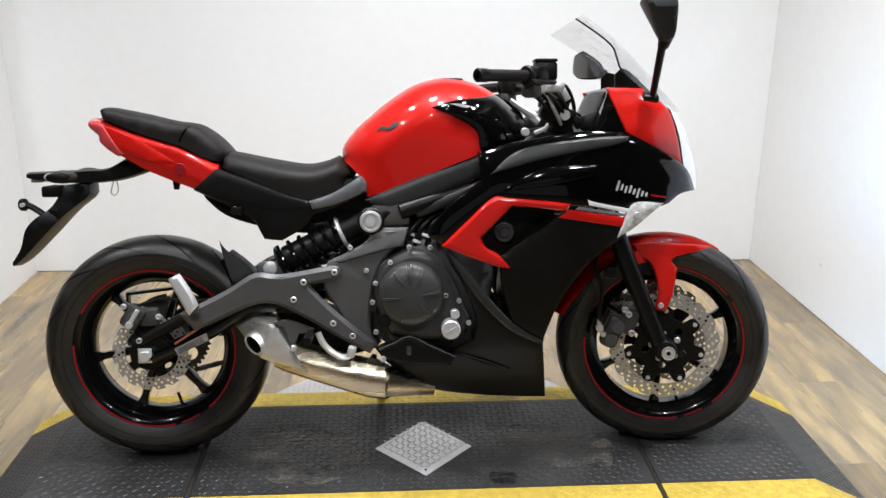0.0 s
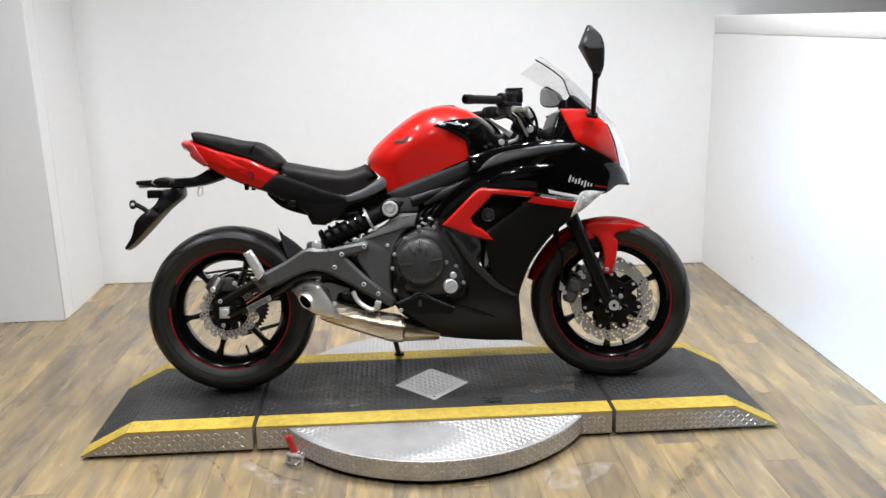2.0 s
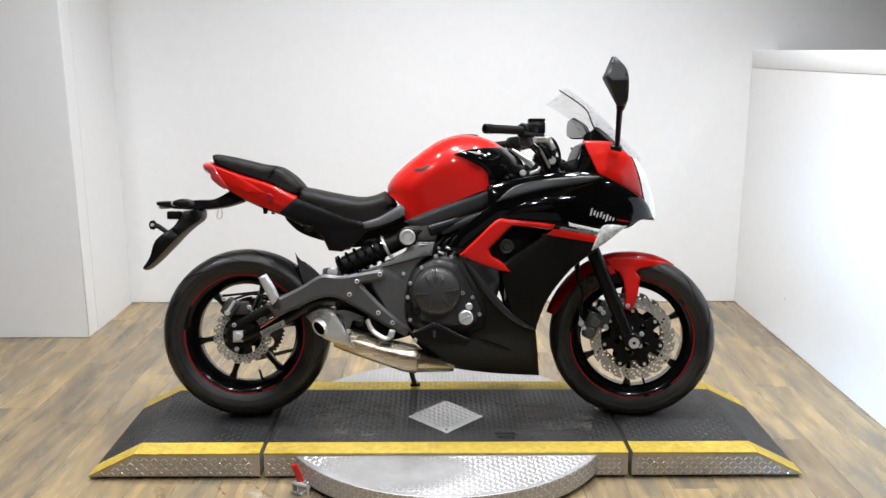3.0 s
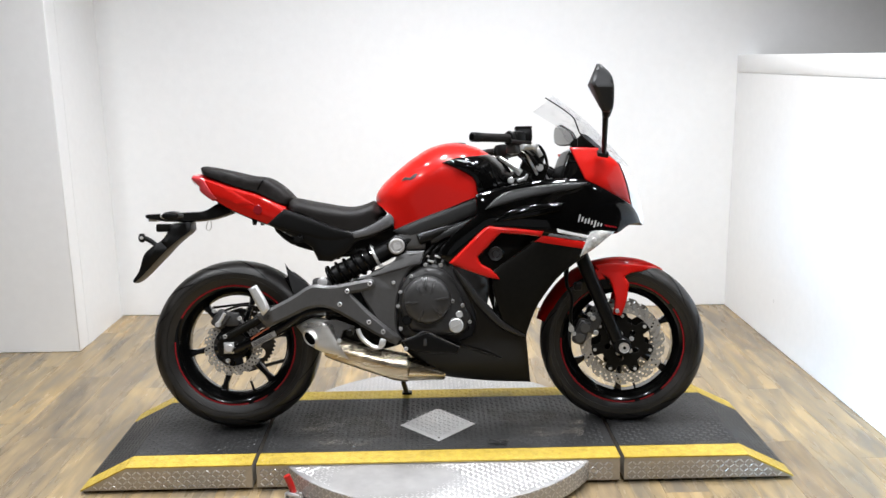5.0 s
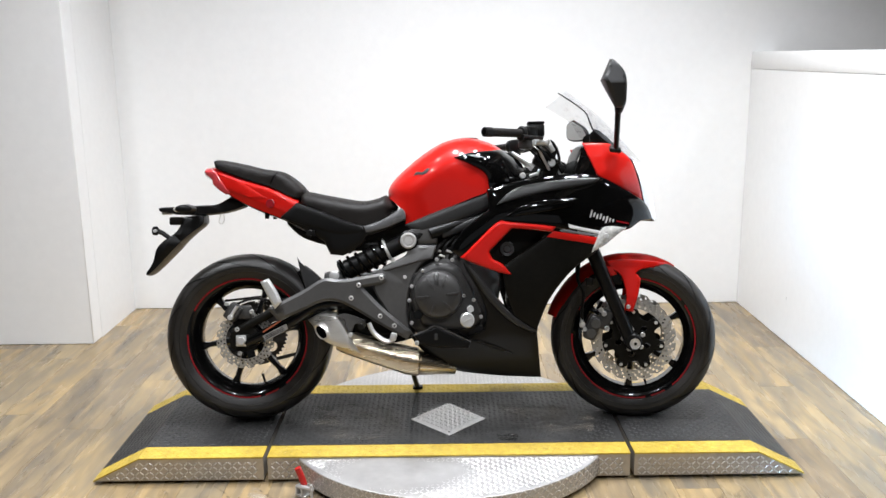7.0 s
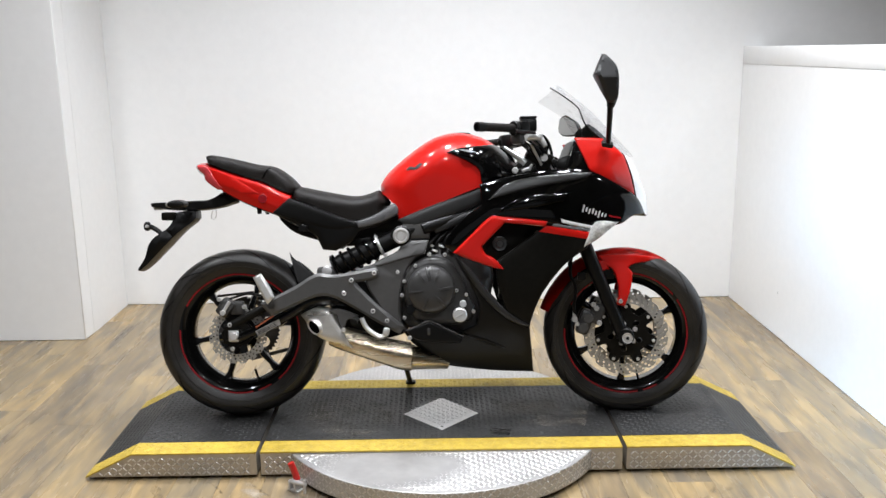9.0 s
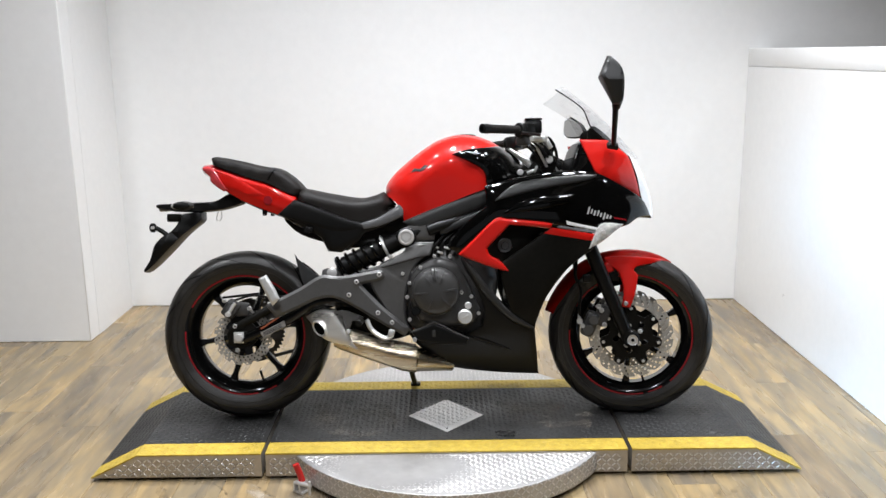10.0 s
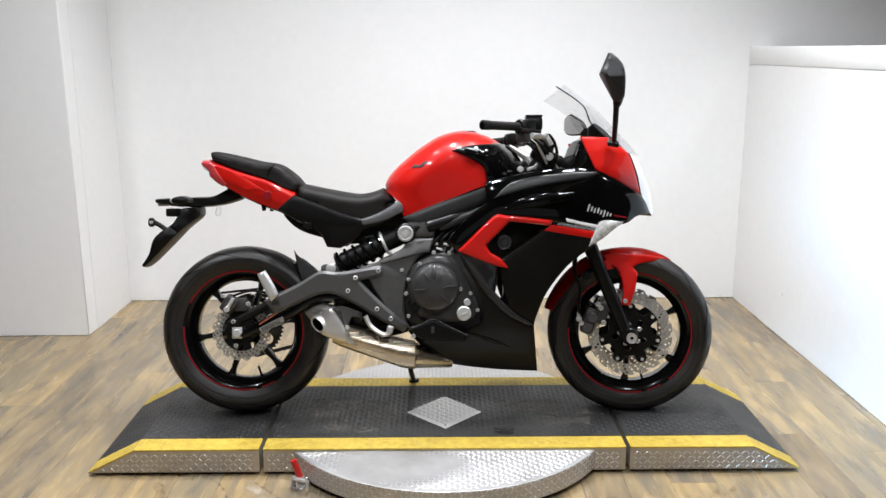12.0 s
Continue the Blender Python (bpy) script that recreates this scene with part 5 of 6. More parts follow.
both("cover_strip", [(-0.300, 0.720), (-0.233, 0.742), (-0.160, 0.786), (-0.146, 0.768), (-0.146, 0.742), (-0.218, 0.712), (-0.290, 0.695)], lambda x, z: 0.137, COVERSHEEN, bike, "seat flank panel, reflected sheen painted grey", thick=0.012, bulge=0.008, r=0.02)
both("seat_rail", [(-0.58, 0.745), (-0.50, 0.700), (-0.30, 0.66), (-0.16, 0.68), (-0.16, 0.655), (-0.32, 0.632), (-0.50, 0.672), (-0.57, 0.722)], lambda x, z: 0.10, MATTE, bike, thick=0.03)
und, _ = body([(-0.60, 0.76), (-0.44, 0.78), (-0.22, 0.75), (-0.18, 0.66), (-0.30, 0.63), (-0.42, 0.625), (-0.45, 0.665), (-0.52, 0.70)], lambda x, z: 0.10, 0.02, step=0.05)
part("under_seat_box", und, MATTE, bike)
part("seat_lock", join(cyl((-0.492, -0.135, 0.698), 0.012, 0.03, 14), box((-0.478, -0.135, 0.698), (0.010, 0.03, 0.022), 0.003)), SATIN, bike)

# ---- number plate holder ----
hold, _ = body([(-1.070, 0.800), (-0.913, 0.806), (-0.855, 0.810), (-0.802, 0.838), (-0.760, 0.815), (-0.743, 0.798), (-0.816, 0.776), (-0.900, 0.768), (-1.005, 0.772), (-1.067, 0.782)], lambda x, z: table(x, [(-1.07, 0.05), (-0.95, 0.045), (-0.85, 0.035), (-0.74, 0.04)]), 0.010, step=0.025)
holder = part("plate_holder", hold, SATIN, bike, "black plastic number plate holder")
flap, _ = body([(-0.895, 0.772), (-0.895, 0.734), (-0.961, 0.684), (-1.026, 0.619), (-1.076, 0.569), (-1.108, 0.543), (-1.120, 0.552), (-1.089, 0.596), (-1.074, 0.644), (-1.050, 0.675), (-1.000, 0.712), (-0.975, 0.765)], lambda x, z: table(z, [(0.54, 0.062), (0.65, 0.07), (0.77, 0.045)]), 0.008, step=0.025)
part("splash_flap", flap, SATIN, holder, "black splash guard flap")
part("plate_lamp", box((-1.045, 0, 0.778), (0.03, 0.05, 0.012), 0.004), LENS, holder, "small clear plate lamp")
part("plate_bracket", box((-1.000, 0, 0.748), (0.05, 0.10, 0.030), 0.006), MATTE, holder)
part("reflector_arm", tube([(-1.012, -0.02, 0.668), (-1.040, -0.02, 0.690), (-1.062, -0.02, 0.705), (-1.085, -0.02, 0.715)], 0.009), SATIN, holder)
part("rear_reflector", moved(cyl((0, 0, 0), 0.017, 0.012, 20), pose(-1.085, -0.02, 0.712, 0, 0, 75)), SATIN, holder)
part("reflector_screw", cyl((-1.082, -0.035, 0.712), 0.006, 0.012, 12), CHROME, holder)
for s in (-1, 1):
    part("rear_signal_stub", rod((-0.945, s * 0.04, 0.790), (-0.945, s * 0.085, 0.790), 0.012, 12), SATIN, holder)
    part("rear_signal", moved(lathe([(0, 0), (0.004, 0.014), (0.02, 0.020), (0.06, 0.016), (0.072, 0.0)], n=18, m=Matrix.Diagonal((1.9, 1, 0.9, 1))), pose(-0.945, s * 0.08, 0.790, 0, 0, 0 if s > 0 else 180)), SATIN, holder, "small black rear turn signal")
    part("signal_lens", moved(lathe([(0, 0), (0.0, 0.016), (0.03, 0.017), (0.05, 0.0)], n=18, m=Matrix.Diagonal((1.9, 1, 0.8, 1))), pose(-0.955, s * 0.09, 0.790, 0, 0, 0 if s > 0 else 180)), LENS, holder)
part("helmet_hook", tube([(-0.835, -0.03, 0.775), (-0.845, -0.03, 0.745), (-0.835, -0.03, 0.735), (-0.825, -0.03, 0.750), (-0.828, -0.03, 0.775)], 0.0016, 6), CHROME, holder)

# ---- fairing ----
both("upper_fairing", [(0.145, 0.846), (0.225, 0.868), (0.314, 0.882), (0.432, 0.898), (0.544, 0.890), (0.627, 0.852), (0.722, 0.795), (0.760, 0.735), (0.700, 0.727), (0.652, 0.700), (0.560, 0.690), (0.460, 0.700), (0.375, 0.708), (0.180, 0.726), (0.050, 0.604), (0.014, 0.630), (0.060, 0.702), (0.150, 0.775)],
     flank, GLOSS, bike, "gloss black upper side fairing", bulge=0.010, r=0.05, step=0.015)
both("fairing_ridge", [(0.175, 0.790), (0.255, 0.852), (0.432, 0.880), (0.548, 0.884), (0.510, 0.862), (0.330, 0.830)], flank, SPAR, bike, "satin black inner fairing strip", lift=0.014, bulge=0.005, r=0.012, step=0.008)
both("fairing_fold", [(0.200, 0.745), (0.30, 0.800), (0.46, 0.812), (0.44, 0.780), (0.33, 0.760)], flank, GLOSS, bike, lift=0.0135, bulge=0.010, r=0.03, step=0.012)
both("lower_fairing", [(0.372, 0.694), (0.540, 0.664), (0.526, 0.618), (0.439, 0.555), (0.364, 0.461), (0.326, 0.372), (0.319, 0.338), (0.235, 0.392), (0.203, 0.500), (0.198, 0.575)],
     flank, MATTE, bike, "matte black lower side fairing", lift=0.004, bulge=0.006, r=0.03, step=0.016, corner=24)
both("vent_recess", [(0.150, 0.620), (0.230, 0.715), (0.380, 0.705), (0.200, 0.560)], lambda x, z: flank(x, z) - 0.055, MATTE, bike, step=0.03)
both("vent_accent", [(0.048, 0.606), (0.108, 0.664), (0.178, 0.729), (0.220, 0.730), (0.300, 0.722), (0.382, 0.712), (0.372, 0.693), (0.300, 0.702), (0.229, 0.708), (0.190, 0.668), (0.150, 0.628), (0.162, 0.602), (0.196, 0.582), (0.226, 0.547), (0.190, 0.552), (0.110, 0.580)],
     flank, RED, bike, "glossy red boomerang vent trim", lift=0.013, thick=0.02, bulge=0.008, r=0.012, step=0.009)
both("stripe_red", [(0.378, 0.697), (0.541, 0.671), (0.535, 0.646), (0.349, 0.677)], flank, RED, bike, lift=0.013, thick=0.002, edge=0.0005)
both("stripe_white", [(0.428, 0.722), (0.455, 0.713), (0.562, 0.691), (0.548, 0.683), (0.432, 0.707)], flank, WHITE, bike, lift=0.0125, thick=0.002, edge=0.0005)
both("stripe_grey", [(0.405, 0.704), (0.545, 0.680), (0.542, 0.673), (0.395, 0.697)], flank, GREYDECAL, bike, lift=0.0125, thick=0.002, edge=0.0005)
BELLY = [(0.055, 0.598), (0.090, 0.560), (0.160, 0.470), (0.232, 0.392), (0.319, 0.338), (0.330, 0.250), (0.341, 0.163), (0.157, 0.174), (0.000, 0.200), (-0.091, 0.268), (-0.132, 0.320), (-0.038, 0.358), (0.073, 0.322), (0.130, 0.350), (0.138, 0.410), (0.110, 0.490), (0.070, 0.560)]
both("belly_pan", BELLY, lambda x, z: flank(x, z) - 0.004, SATIN, bike, "satin black belly pan", bulge=0.008, r=0.03, step=0.016)
# paler plastic than the belly pan, to paint the sheen along its edge
both("belly_edge", [(0.055, 0.598), (0.095, 0.566), (0.165, 0.476), (0.236, 0.398), (0.319, 0.344), (0.300, 0.338), (0.225, 0.378), (0.150, 0.452), (0.090, 0.540)], flank, SPAR, bike, lift=0.011, bulge=0.006, r=0.012, step=0.008)
both("belly_crease", [(0.050, 0.326), (0.160, 0.296), (0.265, 0.250), (0.160, 0.280)], flank, SATIN, bike, lift=0.004, bulge=0.006, r=0.008, step=0.006)
both("heel_guard", [(-0.120, 0.332), (-0.038, 0.364), (0.083, 0.307), (0.072, 0.284), (-0.076, 0.296)], lambda x, z: 0.206, SATIN, bike, thick=0.03, bulge=0.006, r=0.010)
# pale tube drawn as the highlight on the guard's upper edge
part("guard_edge_highlight", tube([(-0.118, -0.2135, 0.334), (-0.078, -0.2140, 0.350), (-0.038, -0.2140, 0.366), (0.020, -0.2140, 0.339), (0.083, -0.2135, 0.309)], 0.0018, 6), FRAME, bike)
both("guard_slot", [(-0.046, 0.316), (-0.046, 0.340), (-0.034, 0.340), (-0.034, 0.316)], lambda x, z: 0.2140, FLANKGREY, bike, thick=0.004)
bolt(bike, -0.108, -0.208, 0.306, 0.008, 0.007)
belly_floor, _ = body([(-0.08, 0.262), (0.0, 0.205), (0.157, 0.182), (0.33, 0.172), (0.325, 0.30), (0.10, 0.30)], lambda x, z: 0.105, 0.02, step=0.05)
part("belly_floor", belly_floor, MATTE, bike)
part("horn", lathe([(0, 0), (0, 0.012), (0.006, 0.014), (0.004, 0.024), (0.010, 0.028), (0.022, 0.028)], (0.216, -0.190, 0.634), 28), FLANKGREY, bike, "round horn behind the vent")
part("horn_bracket", box((0.185, -0.168, 0.615), (0.07, 0.01, 0.05), 0.006, (0, -40, 0)), MATTE, bike)

# ---- front cowl, lights, screen ----
COWL = [(0.456, 0.892), (0.500, 1.013), (0.615, 1.006), (0.702, 0.946), (0.746, 0.876), (0.774, 0.806), (0.784, 0.727), (0.700, 0.727), (0.640, 0.700), (0.540, 0.720), (0.450, 0.800)]
cowl_half = lambda x, z: table(x, [(0.42, 0.185), (0.5, 0.178), (0.6, 0.152), (0.65, 0.128), (0.7, 0.094), (0.74, 0.060), (0.77, 0.034), (0.80, 0.012)]) * table(z, [(0.7, 0.72), (0.80, 0.86), (0.87, 1.0), (0.95, 0.92), (1.02, 0.80)])
cb, cowl_w = body(COWL, cowl_half, 0.022, flat=(0, 1, 8, 9, 10), step=0.012)
cowl = part("front_cowl", cb, GLOSS, bike, "gloss black nose cowl", smooth=50)
on_cowl = lambda x, z: float(cowl_w((x, z))[0])
both("nose_panel", [(0.490, 1.011), (0.560, 1.011), (0.618, 1.004), (0.668, 0.966), (0.702, 0.884), (0.727, 0.806), (0.690, 0.824), (0.633, 0.851), (0.550, 0.888), (0.532, 0.914)], on_cowl, RED, cowl, "glossy red upper nose panel", lift=0.004, thick=0.010, bulge=0.004, r=0.03, step=0.012)
hl, _ = body([(0.674, 0.966), (0.704, 0.947), (0.730, 0.914), (0.752, 0.872), (0.780, 0.802), (0.789, 0.730), (0.772, 0.738), (0.734, 0.800), (0.708, 0.884)], lambda x, z: cowl_half(x, z) + 0.0055, 0.010, flat=(5, 6, 7, 8), step=0.010)
part("headlight", hl, HEAD, cowl, "wraparound headlight lens, its glare painted white", smooth=50)
both("running_light", [(0.700, 0.785), (0.752, 0.768), (0.748, 0.758), (0.735, 0.760)], on_cowl, HEAD, cowl, lift=0.004, thick=0.006, step=0.01)
both("turn_signal", [(0.511, 0.619), (0.540, 0.690), (0.570, 0.712), (0.644, 0.706), (0.606, 0.680), (0.559, 0.645)], flank, LENS, bike, "clear triangular front turn signal", lift=0.014, thick=0.02, bulge=0.012, r=0.03, step=0.01)
for s in (-1, 1):
    part("signal_bulb", cyl((0.562, s * (flank(0.562, 0.678) + 0.022), 0.678), 0.009, 0.012, 16), CHROME, bike)
sv, sf = [], []
NS, NV = 18, 17
for i in range(NS + 1):
    s = i / NS
    mid_x, mid_z = 0.735 - 0.285 * s, 0.950 + 0.266 * s + 0.018 * math.sin(math.pi * s)
    edge_x, edge_z = table(s, [(0, 0.640), (0.3, 0.535), (0.42, 0.515), (0.52, 0.503), (0.7, 0.465), (1, 0.400)]), table(s, [(0, 0.975), (0.3, 1.053), (0.42, 1.088), (0.52, 1.113), (0.7, 1.143), (1, 1.184)])
    w = table(s, [(0, 0.105), (0.4, 0.158), (0.7, 0.180), (1, 0.188)])
    for k in range(NV):
        v = -1 + 2 * k / (NV - 1)
        a = abs(v) ** 2.0
        sv.append((mid_x + (edge_x - mid_x) * a, v * w, mid_z + (edge_z - mid_z) * a))
sf = [(i * NV + k, i * NV + k + 1, (i + 1) * NV + k + 1, (i + 1) * NV + k) for i in range(NS) for k in range(NV - 1)]
sm = mesh_of(sv, sf)
bmesh.ops.solidify(sm, geom=sm.faces[:], thickness=0.003)
screen = part("windscreen", sm, SCREEN, bike, "clear curved windscreen", smooth=60)
for k in (0,):
    part("screen_edge", tube([sv[i * NV + k] for i in range(3, NS + 1)], 0.0026, 6, 2), SATIN, screen)
dash, _ = body([(0.490, 0.950), (0.520, 0.990), (0.560, 1.000), (0.600, 0.985), (0.560, 0.950), (0.500, 0.930)], lambda x, z: 0.095, 0.02, step=0.03)
part("instrument_pod", dash, SATIN, bike, "black instrument pod")
# dark wedge added to cover the bright reflection on the cowl's end face
dark, _ = body([(0.448, 0.884), (0.488, 1.006), (0.520, 1.004), (0.506, 0.884)], lambda x, z: 0.150, 0.006, step=0.03)
part("cowl_reflection_cover", dark, MATTE, bike)
both("inner_fairing", [(0.430, 0.905), (0.434, 0.938), (0.476, 0.952), (0.494, 0.988), (0.515, 1.006), (0.545, 0.905), (0.48, 0.895)], lambda x, z: 0.125, SATIN, bike, thick=0.006)
both("screen_stay", [(0.530, 0.990), (0.530, 1.050), (0.546, 1.066), (0.572, 1.058), (0.636, 1.006), (0.698, 0.952), (0.62, 0.955)], lambda x, z: 0.085 - 0.35 * max(0.0, x - 0.55), MATTE, bike, thick=0.006)

# mirrors: the near one folded up, the far one turned to the rider
HEADRIDGE = 1.188
mirror_half = lambda x, z: 0.014 + 0.025 * max(0.0, 1 - abs(z - HEADRIDGE) / (0.095 if z > HEADRIDGE else 0.085))
head, _ = body([(0.520, 1.200), (0.549, 1.268), (0.562, 1.268), (0.600, 1.220), (0.604, 1.130), (0.590, 1.106), (0.566, 1.108)], mirror_half, 0.010, step=0.010)
hd = part("mirror", moved(head, Matrix.Translation((0, -0.365, 0))), SHELL, bike, "black faceted mirror on a stalk, folded up", smooth=16)
part("mirror_glass", moved(plate([(0.004, -0.050), (0.020, -0.055), (0.030, -0.030), (0.026, 0.020), (0.0, 0.058), (-0.012, 0.050), (-0.026, 0.010)], -0.001, 0.001, 0), pose(0.566, -0.318, 1.185)), MIRROR, hd, "silver mirror glass")
farm = Matrix.Translation((0.560, 0.360, 1.110)) @ pose(0, 0, 0, 4, 0, -55)
FARHEAD = [(-0.076, -0.020), (-0.066, 0.034), (-0.030, 0.046), (0.034, 0.008), (0.058, -0.030), (0.034, -0.046), (-0.046, -0.042)]
fh, _ = body(FARHEAD, lambda x, z: 0.011, 0.008, step=0.012)
fd = part("mirror", moved(fh, farm @ Matrix.Translation((0, 0.002, 0))), SATIN, bike, "black mirror turned to the rider", smooth=50)
part("mirror_glass", moved(plate([(x * 0.88, z * 0.86) for x, z in FARHEAD], -0.0115, -0.0095, 0), farm), MIRROR, fd, "silver mirror glass")
for s, o, top in ((-1, hd, (0.582, -0.345, 1.115)), (1, fd, (0.600, 0.335, 1.085))):
    part("mirror_stalk", rod(top, (0.606, s * 0.185, 0.990), 0.0105, 12, 0.009), SATIN, o)
    part("mirror_base", box((0.606, s * 0.165, 0.985), (0.042, 0.03, 0.018), 0.006, (s * -30, 10, 0)), SATIN, o)
part("stalk_boot", rod((0.586, -0.362, 1.130), (0.584, -0.335, 1.098), 0.019, 14, 0.014), SATIN, hd)

# ---- front end ----
for s in (-1, 1):
    part("fork_slider", rod((0.530, s * 0.098, 0.668), (0.690, s * 0.098, 0.285), 0.0265, 20, 0.024), SATIN, bike, "black fork slider")
    part("fork_tube", rod((0.415, s * 0.098, 0.945), (0.540, s * 0.098, 0.645), 0.0205, 20), ALLOY, bike, "bright fork tube")
    part("fork_seal", rod((0.526, s * 0.098, 0.678), (0.537, s * 0.098, 0.652), 0.030, 20), SATIN, bike)
    part("axle_clamp", cyl((0.694, s * 0.098, 0.294), 0.031, 0.05, 24), SATIN, bike)
    part("axle_end", lathe([(0, 0.006), (0, 0.010), (0.003, 0.011), (0.002, 0.018), (-0.001, 0.019), (0.012, 0.020)], (0.700, s * 0.126, 0.290), 24, None if s < 0 else pose(0, 0, 0, 0, 0, 180)), CHROME, bike)
    fc = part("front_caliper", join(box((0.548, s * 0.092, 0.345), (0.050, 0.048, 0.095), 0.014, (0, 22, 0)), box((0.590, s * 0.096, 0.375), (0.05, 0.022, 0.075), 0.008, (0, 22, 0))), ENGINE, bike, "dark grey front brake caliper")
    for x, z in ((0.560, 0.362), (0.541, 0.326)):
        part("piston_cover", cyl((x, s * 0.118, z), 0.018, 0.012, 24), FRAME, fc)
    for x, z in ((0.589, 0.398), (0.599, 0.344), (0.578, 0.412)):
        bolt(fc, x, s * 0.110, z, 0.0095, 0.010, CHROME, s)
    part("banjo", join(cyl((0.510, s * 0.108, 0.357), 0.011, 0.016, 16), cyl((0.520, s * 0.108, 0.340), 0.008, 0.02, 12), rod((0.508, s * 0.108, 0.365), (0.509, s * 0.108, 0.392), 0.006, 8)), ALLOY, fc)
    part("brake_hose", tube([(0.510, s * 0.108, 0.375), (0.508, s * 0.110, 0.410), (0.514, s * 0.110, 0.472), (0.494, s * 0.105, 0.534), (0.51, s * 0.08, 0.66)], 0.0062), SATIN, bike)
    part("hose_clamp", box((0.535, s * 0.108, 0.515), (0.03, 0.018, 0.03), 0.005), SATIN, bike)
fv = []
arc = [(165, 0.327, 0.044), (146, 0.322, 0.058), (125, 0.322, 0.064), (110, 0.320, 0.068), (98, 0.316, 0.070), (86, 0.314, 0.068), (75, 0.313, 0.060), (67, 0.311, 0.036), (60, 0.308, 0.006)]
fine = [(np.interp(t, range(9), [a[0] for a in arc]), np.interp(t, range(9), [a[1] for a in arc]), np.interp(t, range(9), [a[2] for a in arc])) for t in np.linspace(0, 8, 41)]
NK = 15
for a, r, w in fine:
    for k in range(NK):
        v = -1 + 2 * k / (NK - 1)
        rr = r - 0.040 * abs(v) ** 2.6
        fv.append((FA[0] + rr * math.cos(radians(a)), v * w, FA[1] + rr * math.sin(radians(a))))
fb = mesh_of(fv, [(i * NK + k, i * NK + k + 1, (i + 1) * NK + k + 1, (i + 1) * NK + k) for i in range(40) for k in range(NK - 1)])
bmesh.ops.solidify(fb, geom=fb.faces[:], thickness=0.004)
lv = [(FA[0] + (x - FA[0]) * 0.9815, y * 0.94, FA[1] + (z - FA[1]) * 0.9815) for x, y, z in fv]
liner = mesh_of(lv, [(i * NK + k, i * NK + k + 1, (i + 1) * NK + k + 1, (i + 1) * NK + k) for i in range(40) for k in range(NK - 1)])
part("fender_liner", liner, MATTE, bike)
fender = part("front_fender", fb, RED, bike, "glossy red front fender", smooth=60)
both("fender_brace", [(0.600, 0.588), (0.660, 0.594), (0.730, 0.590), (0.790, 0.582), (0.838, 0.570), (0.780, 0.564), (0.725, 0.556), (0.706, 0.543), (0.722, 0.524), (0.712, 0.462), (0.692, 0.404), (0.662, 0.410), (0.668, 0.470), (0.650, 0.535), (0.615, 0.560)],
     lambda x, z: table(x, [(0.60, 0.074), (0.72, 0.072), (0.79, 0.048), (0.84, 0.012)]) + 0.03 * min(1.0, max(0.0, (0.57 - z) / 0.12)), RED, fender, thick=0.008, bulge=0.005, r=0.012, step=0.012)
both("fork_brace", [(0.588, 0.566), (0.622, 0.573), (0.637, 0.538), (0.598, 0.526)], lambda x, z: 0.076, RED, fender, thick=0.010, bulge=0.004, r=0.008)
both("fender_insert", [(0.560, 0.555), (0.610, 0.560), (0.645, 0.535), (0.655, 0.500), (0.61, 0.505)], lambda x, z: 0.070, SATIN, fender, thick=0.006)
for s in (-1, 1):
    bolt(fender, 0.676, s * 0.110, 0.424, 0.008, 0.008, CHROME, s)

# the front end is steered a little to the bike's right
STEERAXIS = Vector((-0.275, 0, 0.66)).normalized()
STEER = Matrix.Translation((0.40, 0, 0.945)) @ Matrix.Rotation(radians(-8.5), 4, STEERAXIS) @ Matrix.Translation((-0.40, 0, -0.945))
FRONTEND = ("front_wheel", "fork_slider", "fork_tube", "fork_seal", "axle_clamp", "axle_end", "front_caliper", "brake_hose", "hose_clamp", "fender_liner", "front_fender")
for ob in bike.children:
    if ob.name.split(".")[0] in FRONTEND:
        ob.matrix_basis = STEER

# handlebars and controls
# black body added to fill the see-through gap behind the tank insert
head_fill, _ = body([(0.265, 0.870), (0.285, 0.925), (0.330, 0.955), (0.395, 0.965), (0.445, 0.950), (0.470, 0.895), (0.400, 0.860)], lambda x, z: 0.085, 0.015, step=0.03)
part("headstock_filler", head_fill, MATTE, bike, "black filler added round the steering head")
part("triple_clamp", box((0.415, 0, 0.925), (0.075, 0.24, 0.032), 0.010, (0, 22, 0)), SATIN, bike)
part("lower_clamp", box((0.485, 0, 0.735), (0.085, 0.24, 0.035), 0.010, (0, 22, 0)), SATIN, bike)
part("steering_stem", rod((0.405, 0, 0.945), (0.49, 0, 0.725), 0.024, 16), SATIN, bike)
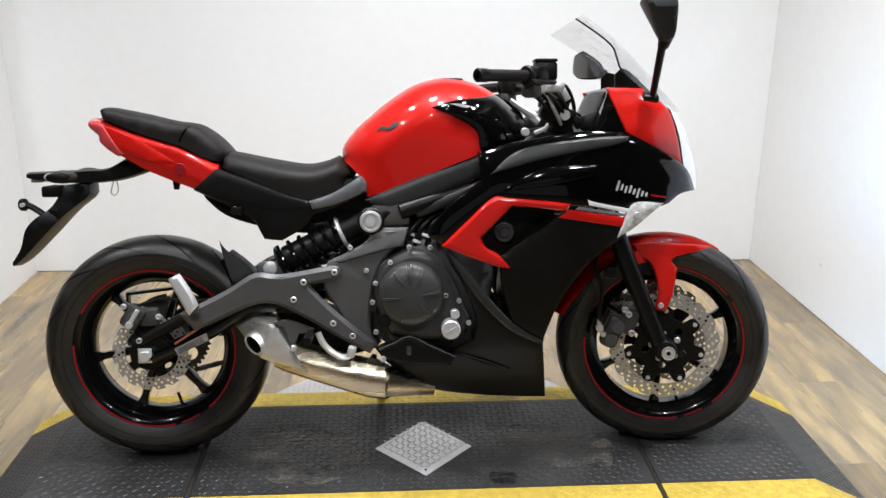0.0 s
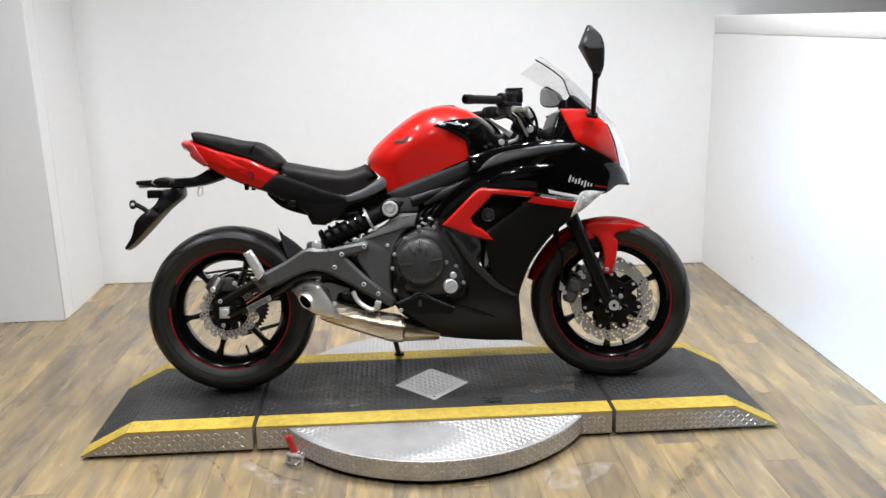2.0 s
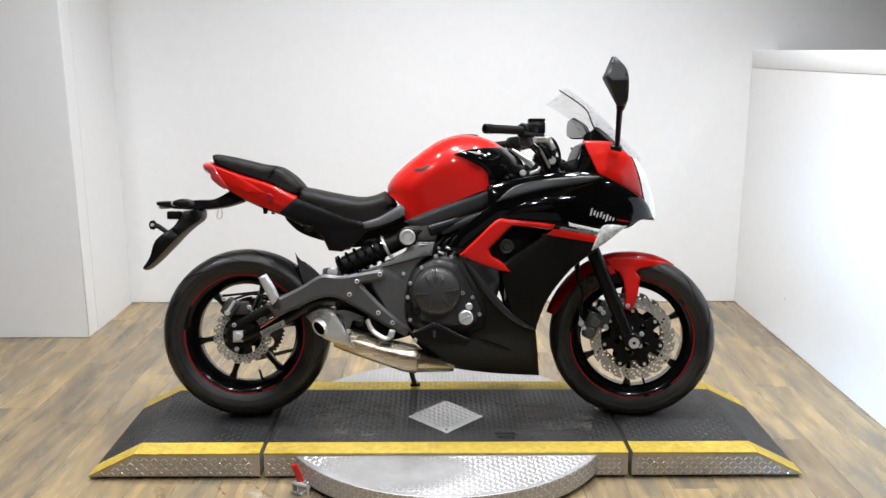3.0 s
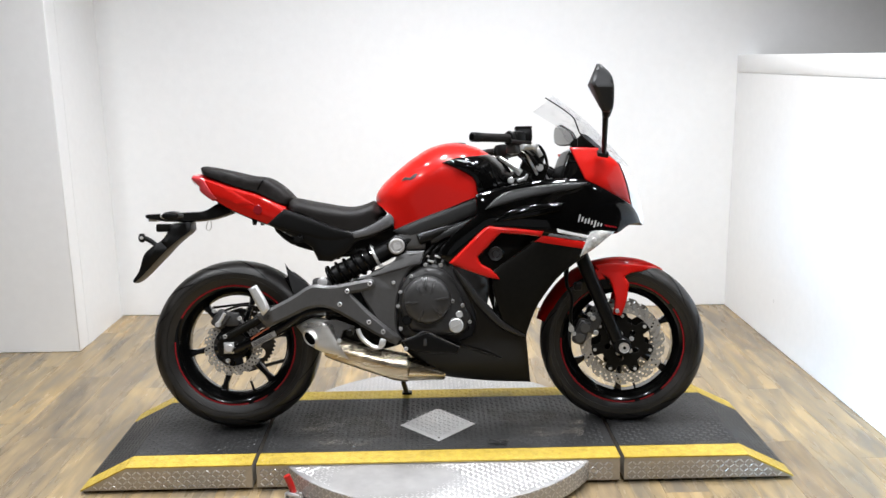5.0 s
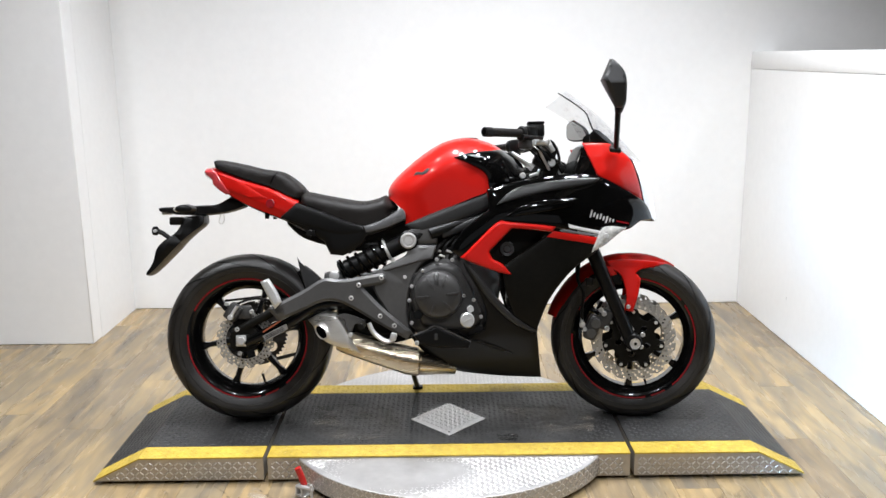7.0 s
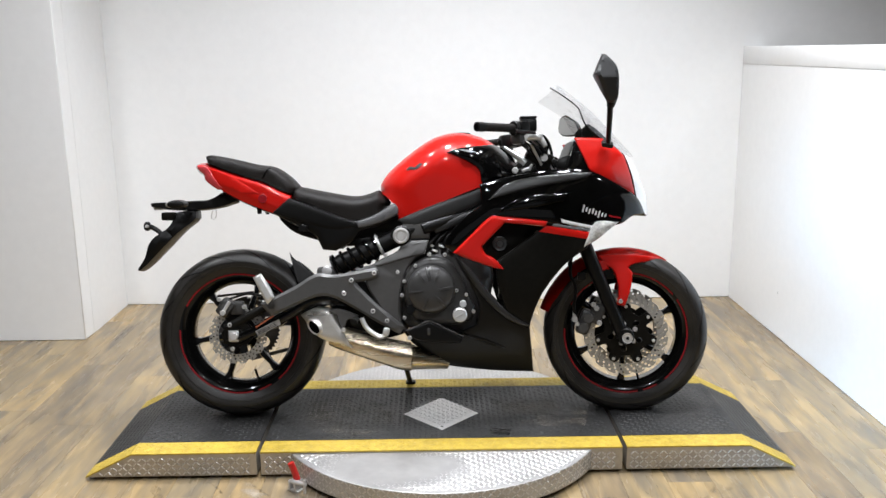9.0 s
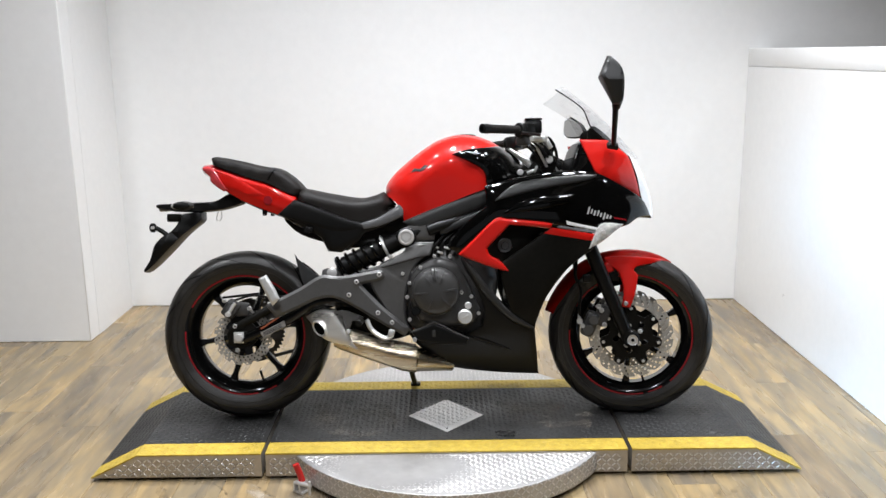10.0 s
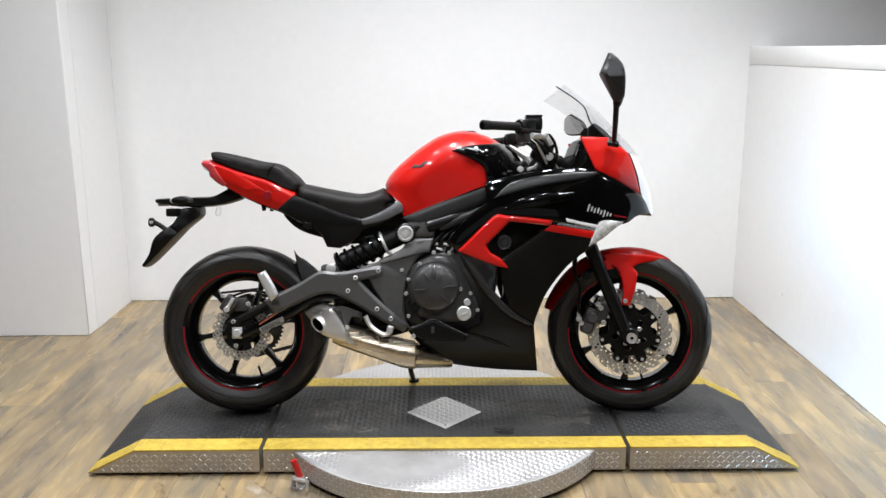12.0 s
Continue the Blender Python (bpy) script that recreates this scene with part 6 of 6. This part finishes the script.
for s in (-1, 1):
    part("handlebar", tube([(0.400, s * 0.06, 0.955), (0.370, s * 0.14, 1.000), (0.315, s * 0.20, 1.030), (0.265, s * 0.255, 1.036), (0.140, s * 0.365, 1.030)], 0.011), SATIN, bike, "black handlebar")
    part("grip", rod((0.262, s * 0.258, 1.036), (0.152, s * 0.355, 1.031), 0.0148, 18), VINYL, bike, "black rubber grip")
    part("bar_end", rod((0.154, s * 0.353, 1.031), (0.128, s * 0.376, 1.030), 0.0165, 18), SATIN, bike)
    # dark disc drawn as the shaded hole in the bar end
    part("bar_end_hole", rod((0.1300, s * 0.3743, 1.0300), (0.1272, s * 0.3768, 1.0300), 0.0095, 14), GROOVE, bike)
    part("grip_flange", rod((0.272, s * 0.249, 1.036), (0.260, s * 0.26, 1.036), 0.026, 18), SATIN, bike)
    part("switch_housing", box((0.290, s * 0.232, 1.036), (0.052, 0.055, 0.052), 0.012, (0, 0, s * -42)), SATIN, bike)
    part("switch_lower", box((0.280, s * 0.236, 1.000), (0.035, 0.05, 0.035), 0.010, (0, 0, s * -42)), ENGINE, bike)
    part("lever", tube([(0.330, s * 0.20, 1.022), (0.335, s * 0.25, 1.020), (0.285, s * 0.33, 1.016), (0.255, s * 0.385, 1.014)], 0.006), SATIN, bike, "black hand lever")
    part("bar_clamp", box((0.380, s * 0.105, 0.985), (0.05, 0.045, 0.05), 0.010, (0, 20, 0)), SATIN, bike)
# dark boxes added to darken the gaps between the handlebar controls
part("bar_gap_filler", join(box((0.352, -0.140, 0.960), (0.060, 0.040, 0.075), 0.012, (0, 30, 0)), box((0.385, -0.115, 0.925), (0.05, 0.05, 0.07), 0.012, (0, 20, 0))), MATTE, bike)
part("brake_reservoir", box((0.318, -0.205, 1.050), (0.060, 0.048, 0.050), 0.010), SATIN, bike, "black brake fluid reservoir")
part("reservoir_cap", box((0.318, -0.205, 1.077), (0.059, 0.047, 0.008), 0.003), SATIN, bike)
part("master_cylinder", join(rod((0.298, -0.238, 1.008), (0.345, -0.215, 1.010), 0.0135, 14), cyl((0.300, -0.243, 1.008), 0.015, 0.014, 16), box((0.352, -0.212, 1.010), (0.030, 0.022, 0.026), 0.006, (0, 20, 0))), ALLOY, bike, "bright master cylinder")
part("lever_pivot", box((0.374, -0.175, 0.996), (0.018, 0.016, 0.042), 0.004, (0, -28, 0)), ALLOY, bike)
part("cable_adjuster", cyl((0.380, -0.150, 0.940), 0.014, 0.026, 16), ALLOY, bike)
part("bracket_fork", rod((0.330, -0.190, 0.985), (0.372, -0.150, 0.915), 0.005, 8), CHROME, bike)
part("throttle_bracket", join(cyl((0.335, -0.165, 1.005), 0.014, 0.03, 14), box((0.355, -0.16, 0.998), (0.03, 0.02, 0.03), 0.006)), CHROME, bike)
for k, (dx, dz) in enumerate(((0.0, 0.0), (0.012, 0.006), (0.024, -0.004), (-0.012, -0.008), (0.036, 0.004))):
    part("cable", tube([(0.295 + dx, -0.215, 1.000 + dz), (0.330 + dx, -0.185, 0.975 + dz), (0.370 + dx, -0.135, 0.925 + dz), (0.400 + dx, -0.09, 0.865 + dz), (0.41, -0.05, 0.82)], 0.0042), SATIN, bike, "black control cable")
part("clutch_hose", tube([(0.345, -0.17, 1.02), (0.385, -0.14, 1.015), (0.410, -0.12, 0.97), (0.415, -0.11, 0.91)], 0.0055), SATIN, bike)
part("bar_riser", rod((0.240, -0.120, 0.982), (0.318, -0.125, 0.925), 0.0055, 12, 0.015), ALLOY, bike, "bright alloy bar riser")
part("cable_guide", tube([(0.345, -0.150, 1.020), (0.378, -0.135, 0.990), (0.390, -0.120, 0.940), (0.400, -0.112, 0.900)], 0.006), SATIN, bike)
part("steering_lock", cyl((0.368, -0.12, 0.945), 0.015, 0.03, 18), CHROME, bike)
part("frame_bolt", cyl((0.278, -0.135, 0.897), 0.011, 0.02, 18), CHROME, bike)
part("key_lever", join(box((0.318, -0.14, 0.900), (0.035, 0.008, 0.012), 0.003, (0, -20, 0)), box((0.333, -0.14, 0.908), (0.010, 0.008, 0.026), 0.003, (0, 25, 0))), ALLOY, bike)
tl2, _ = body([(0.17, 0.84), (0.26, 0.90), (0.36, 0.92), (0.46, 0.90), (0.50, 0.76), (0.40, 0.66), (0.26, 0.70), (0.16, 0.76)], lambda x, z: 0.12, 0.02, step=0.05)
part("airbox", tl2, MATTE, bike, "black airbox behind the fairing")

# the white brand mark on the fairing stands as plain slanted bars
for k, (low, high) in enumerate(((0.0, 0.026), (0.004, 0.020), (0.0, 0.017), (0.002, 0.021), (0.0, 0.015), (-0.006, 0.018), (0.0, 0.014), (0.002, 0.013))):
    x0, z0 = 0.504 + 0.0118 * k, 0.743 - 0.0028 * k
    lean = 0.30
    both("mark_bar", [(x0 + lean * low, z0 + low), (x0 + 0.0062 + lean * low, z0 + low), (x0 + 0.0062 + lean * high, z0 + high), (x0 + lean * high, z0 + high)], flank, SILVERDECAL, bike, lift=0.0118, thick=0.002, edge=0.0003, steps=1, step=0.05)
both("mark_stripe", [(0.604, 0.732), (0.650, 0.724), (0.652, 0.718), (0.606, 0.726)], flank, TAPE, bike, lift=0.0118, thick=0.002, edge=0.0004, steps=1, step=0.05)
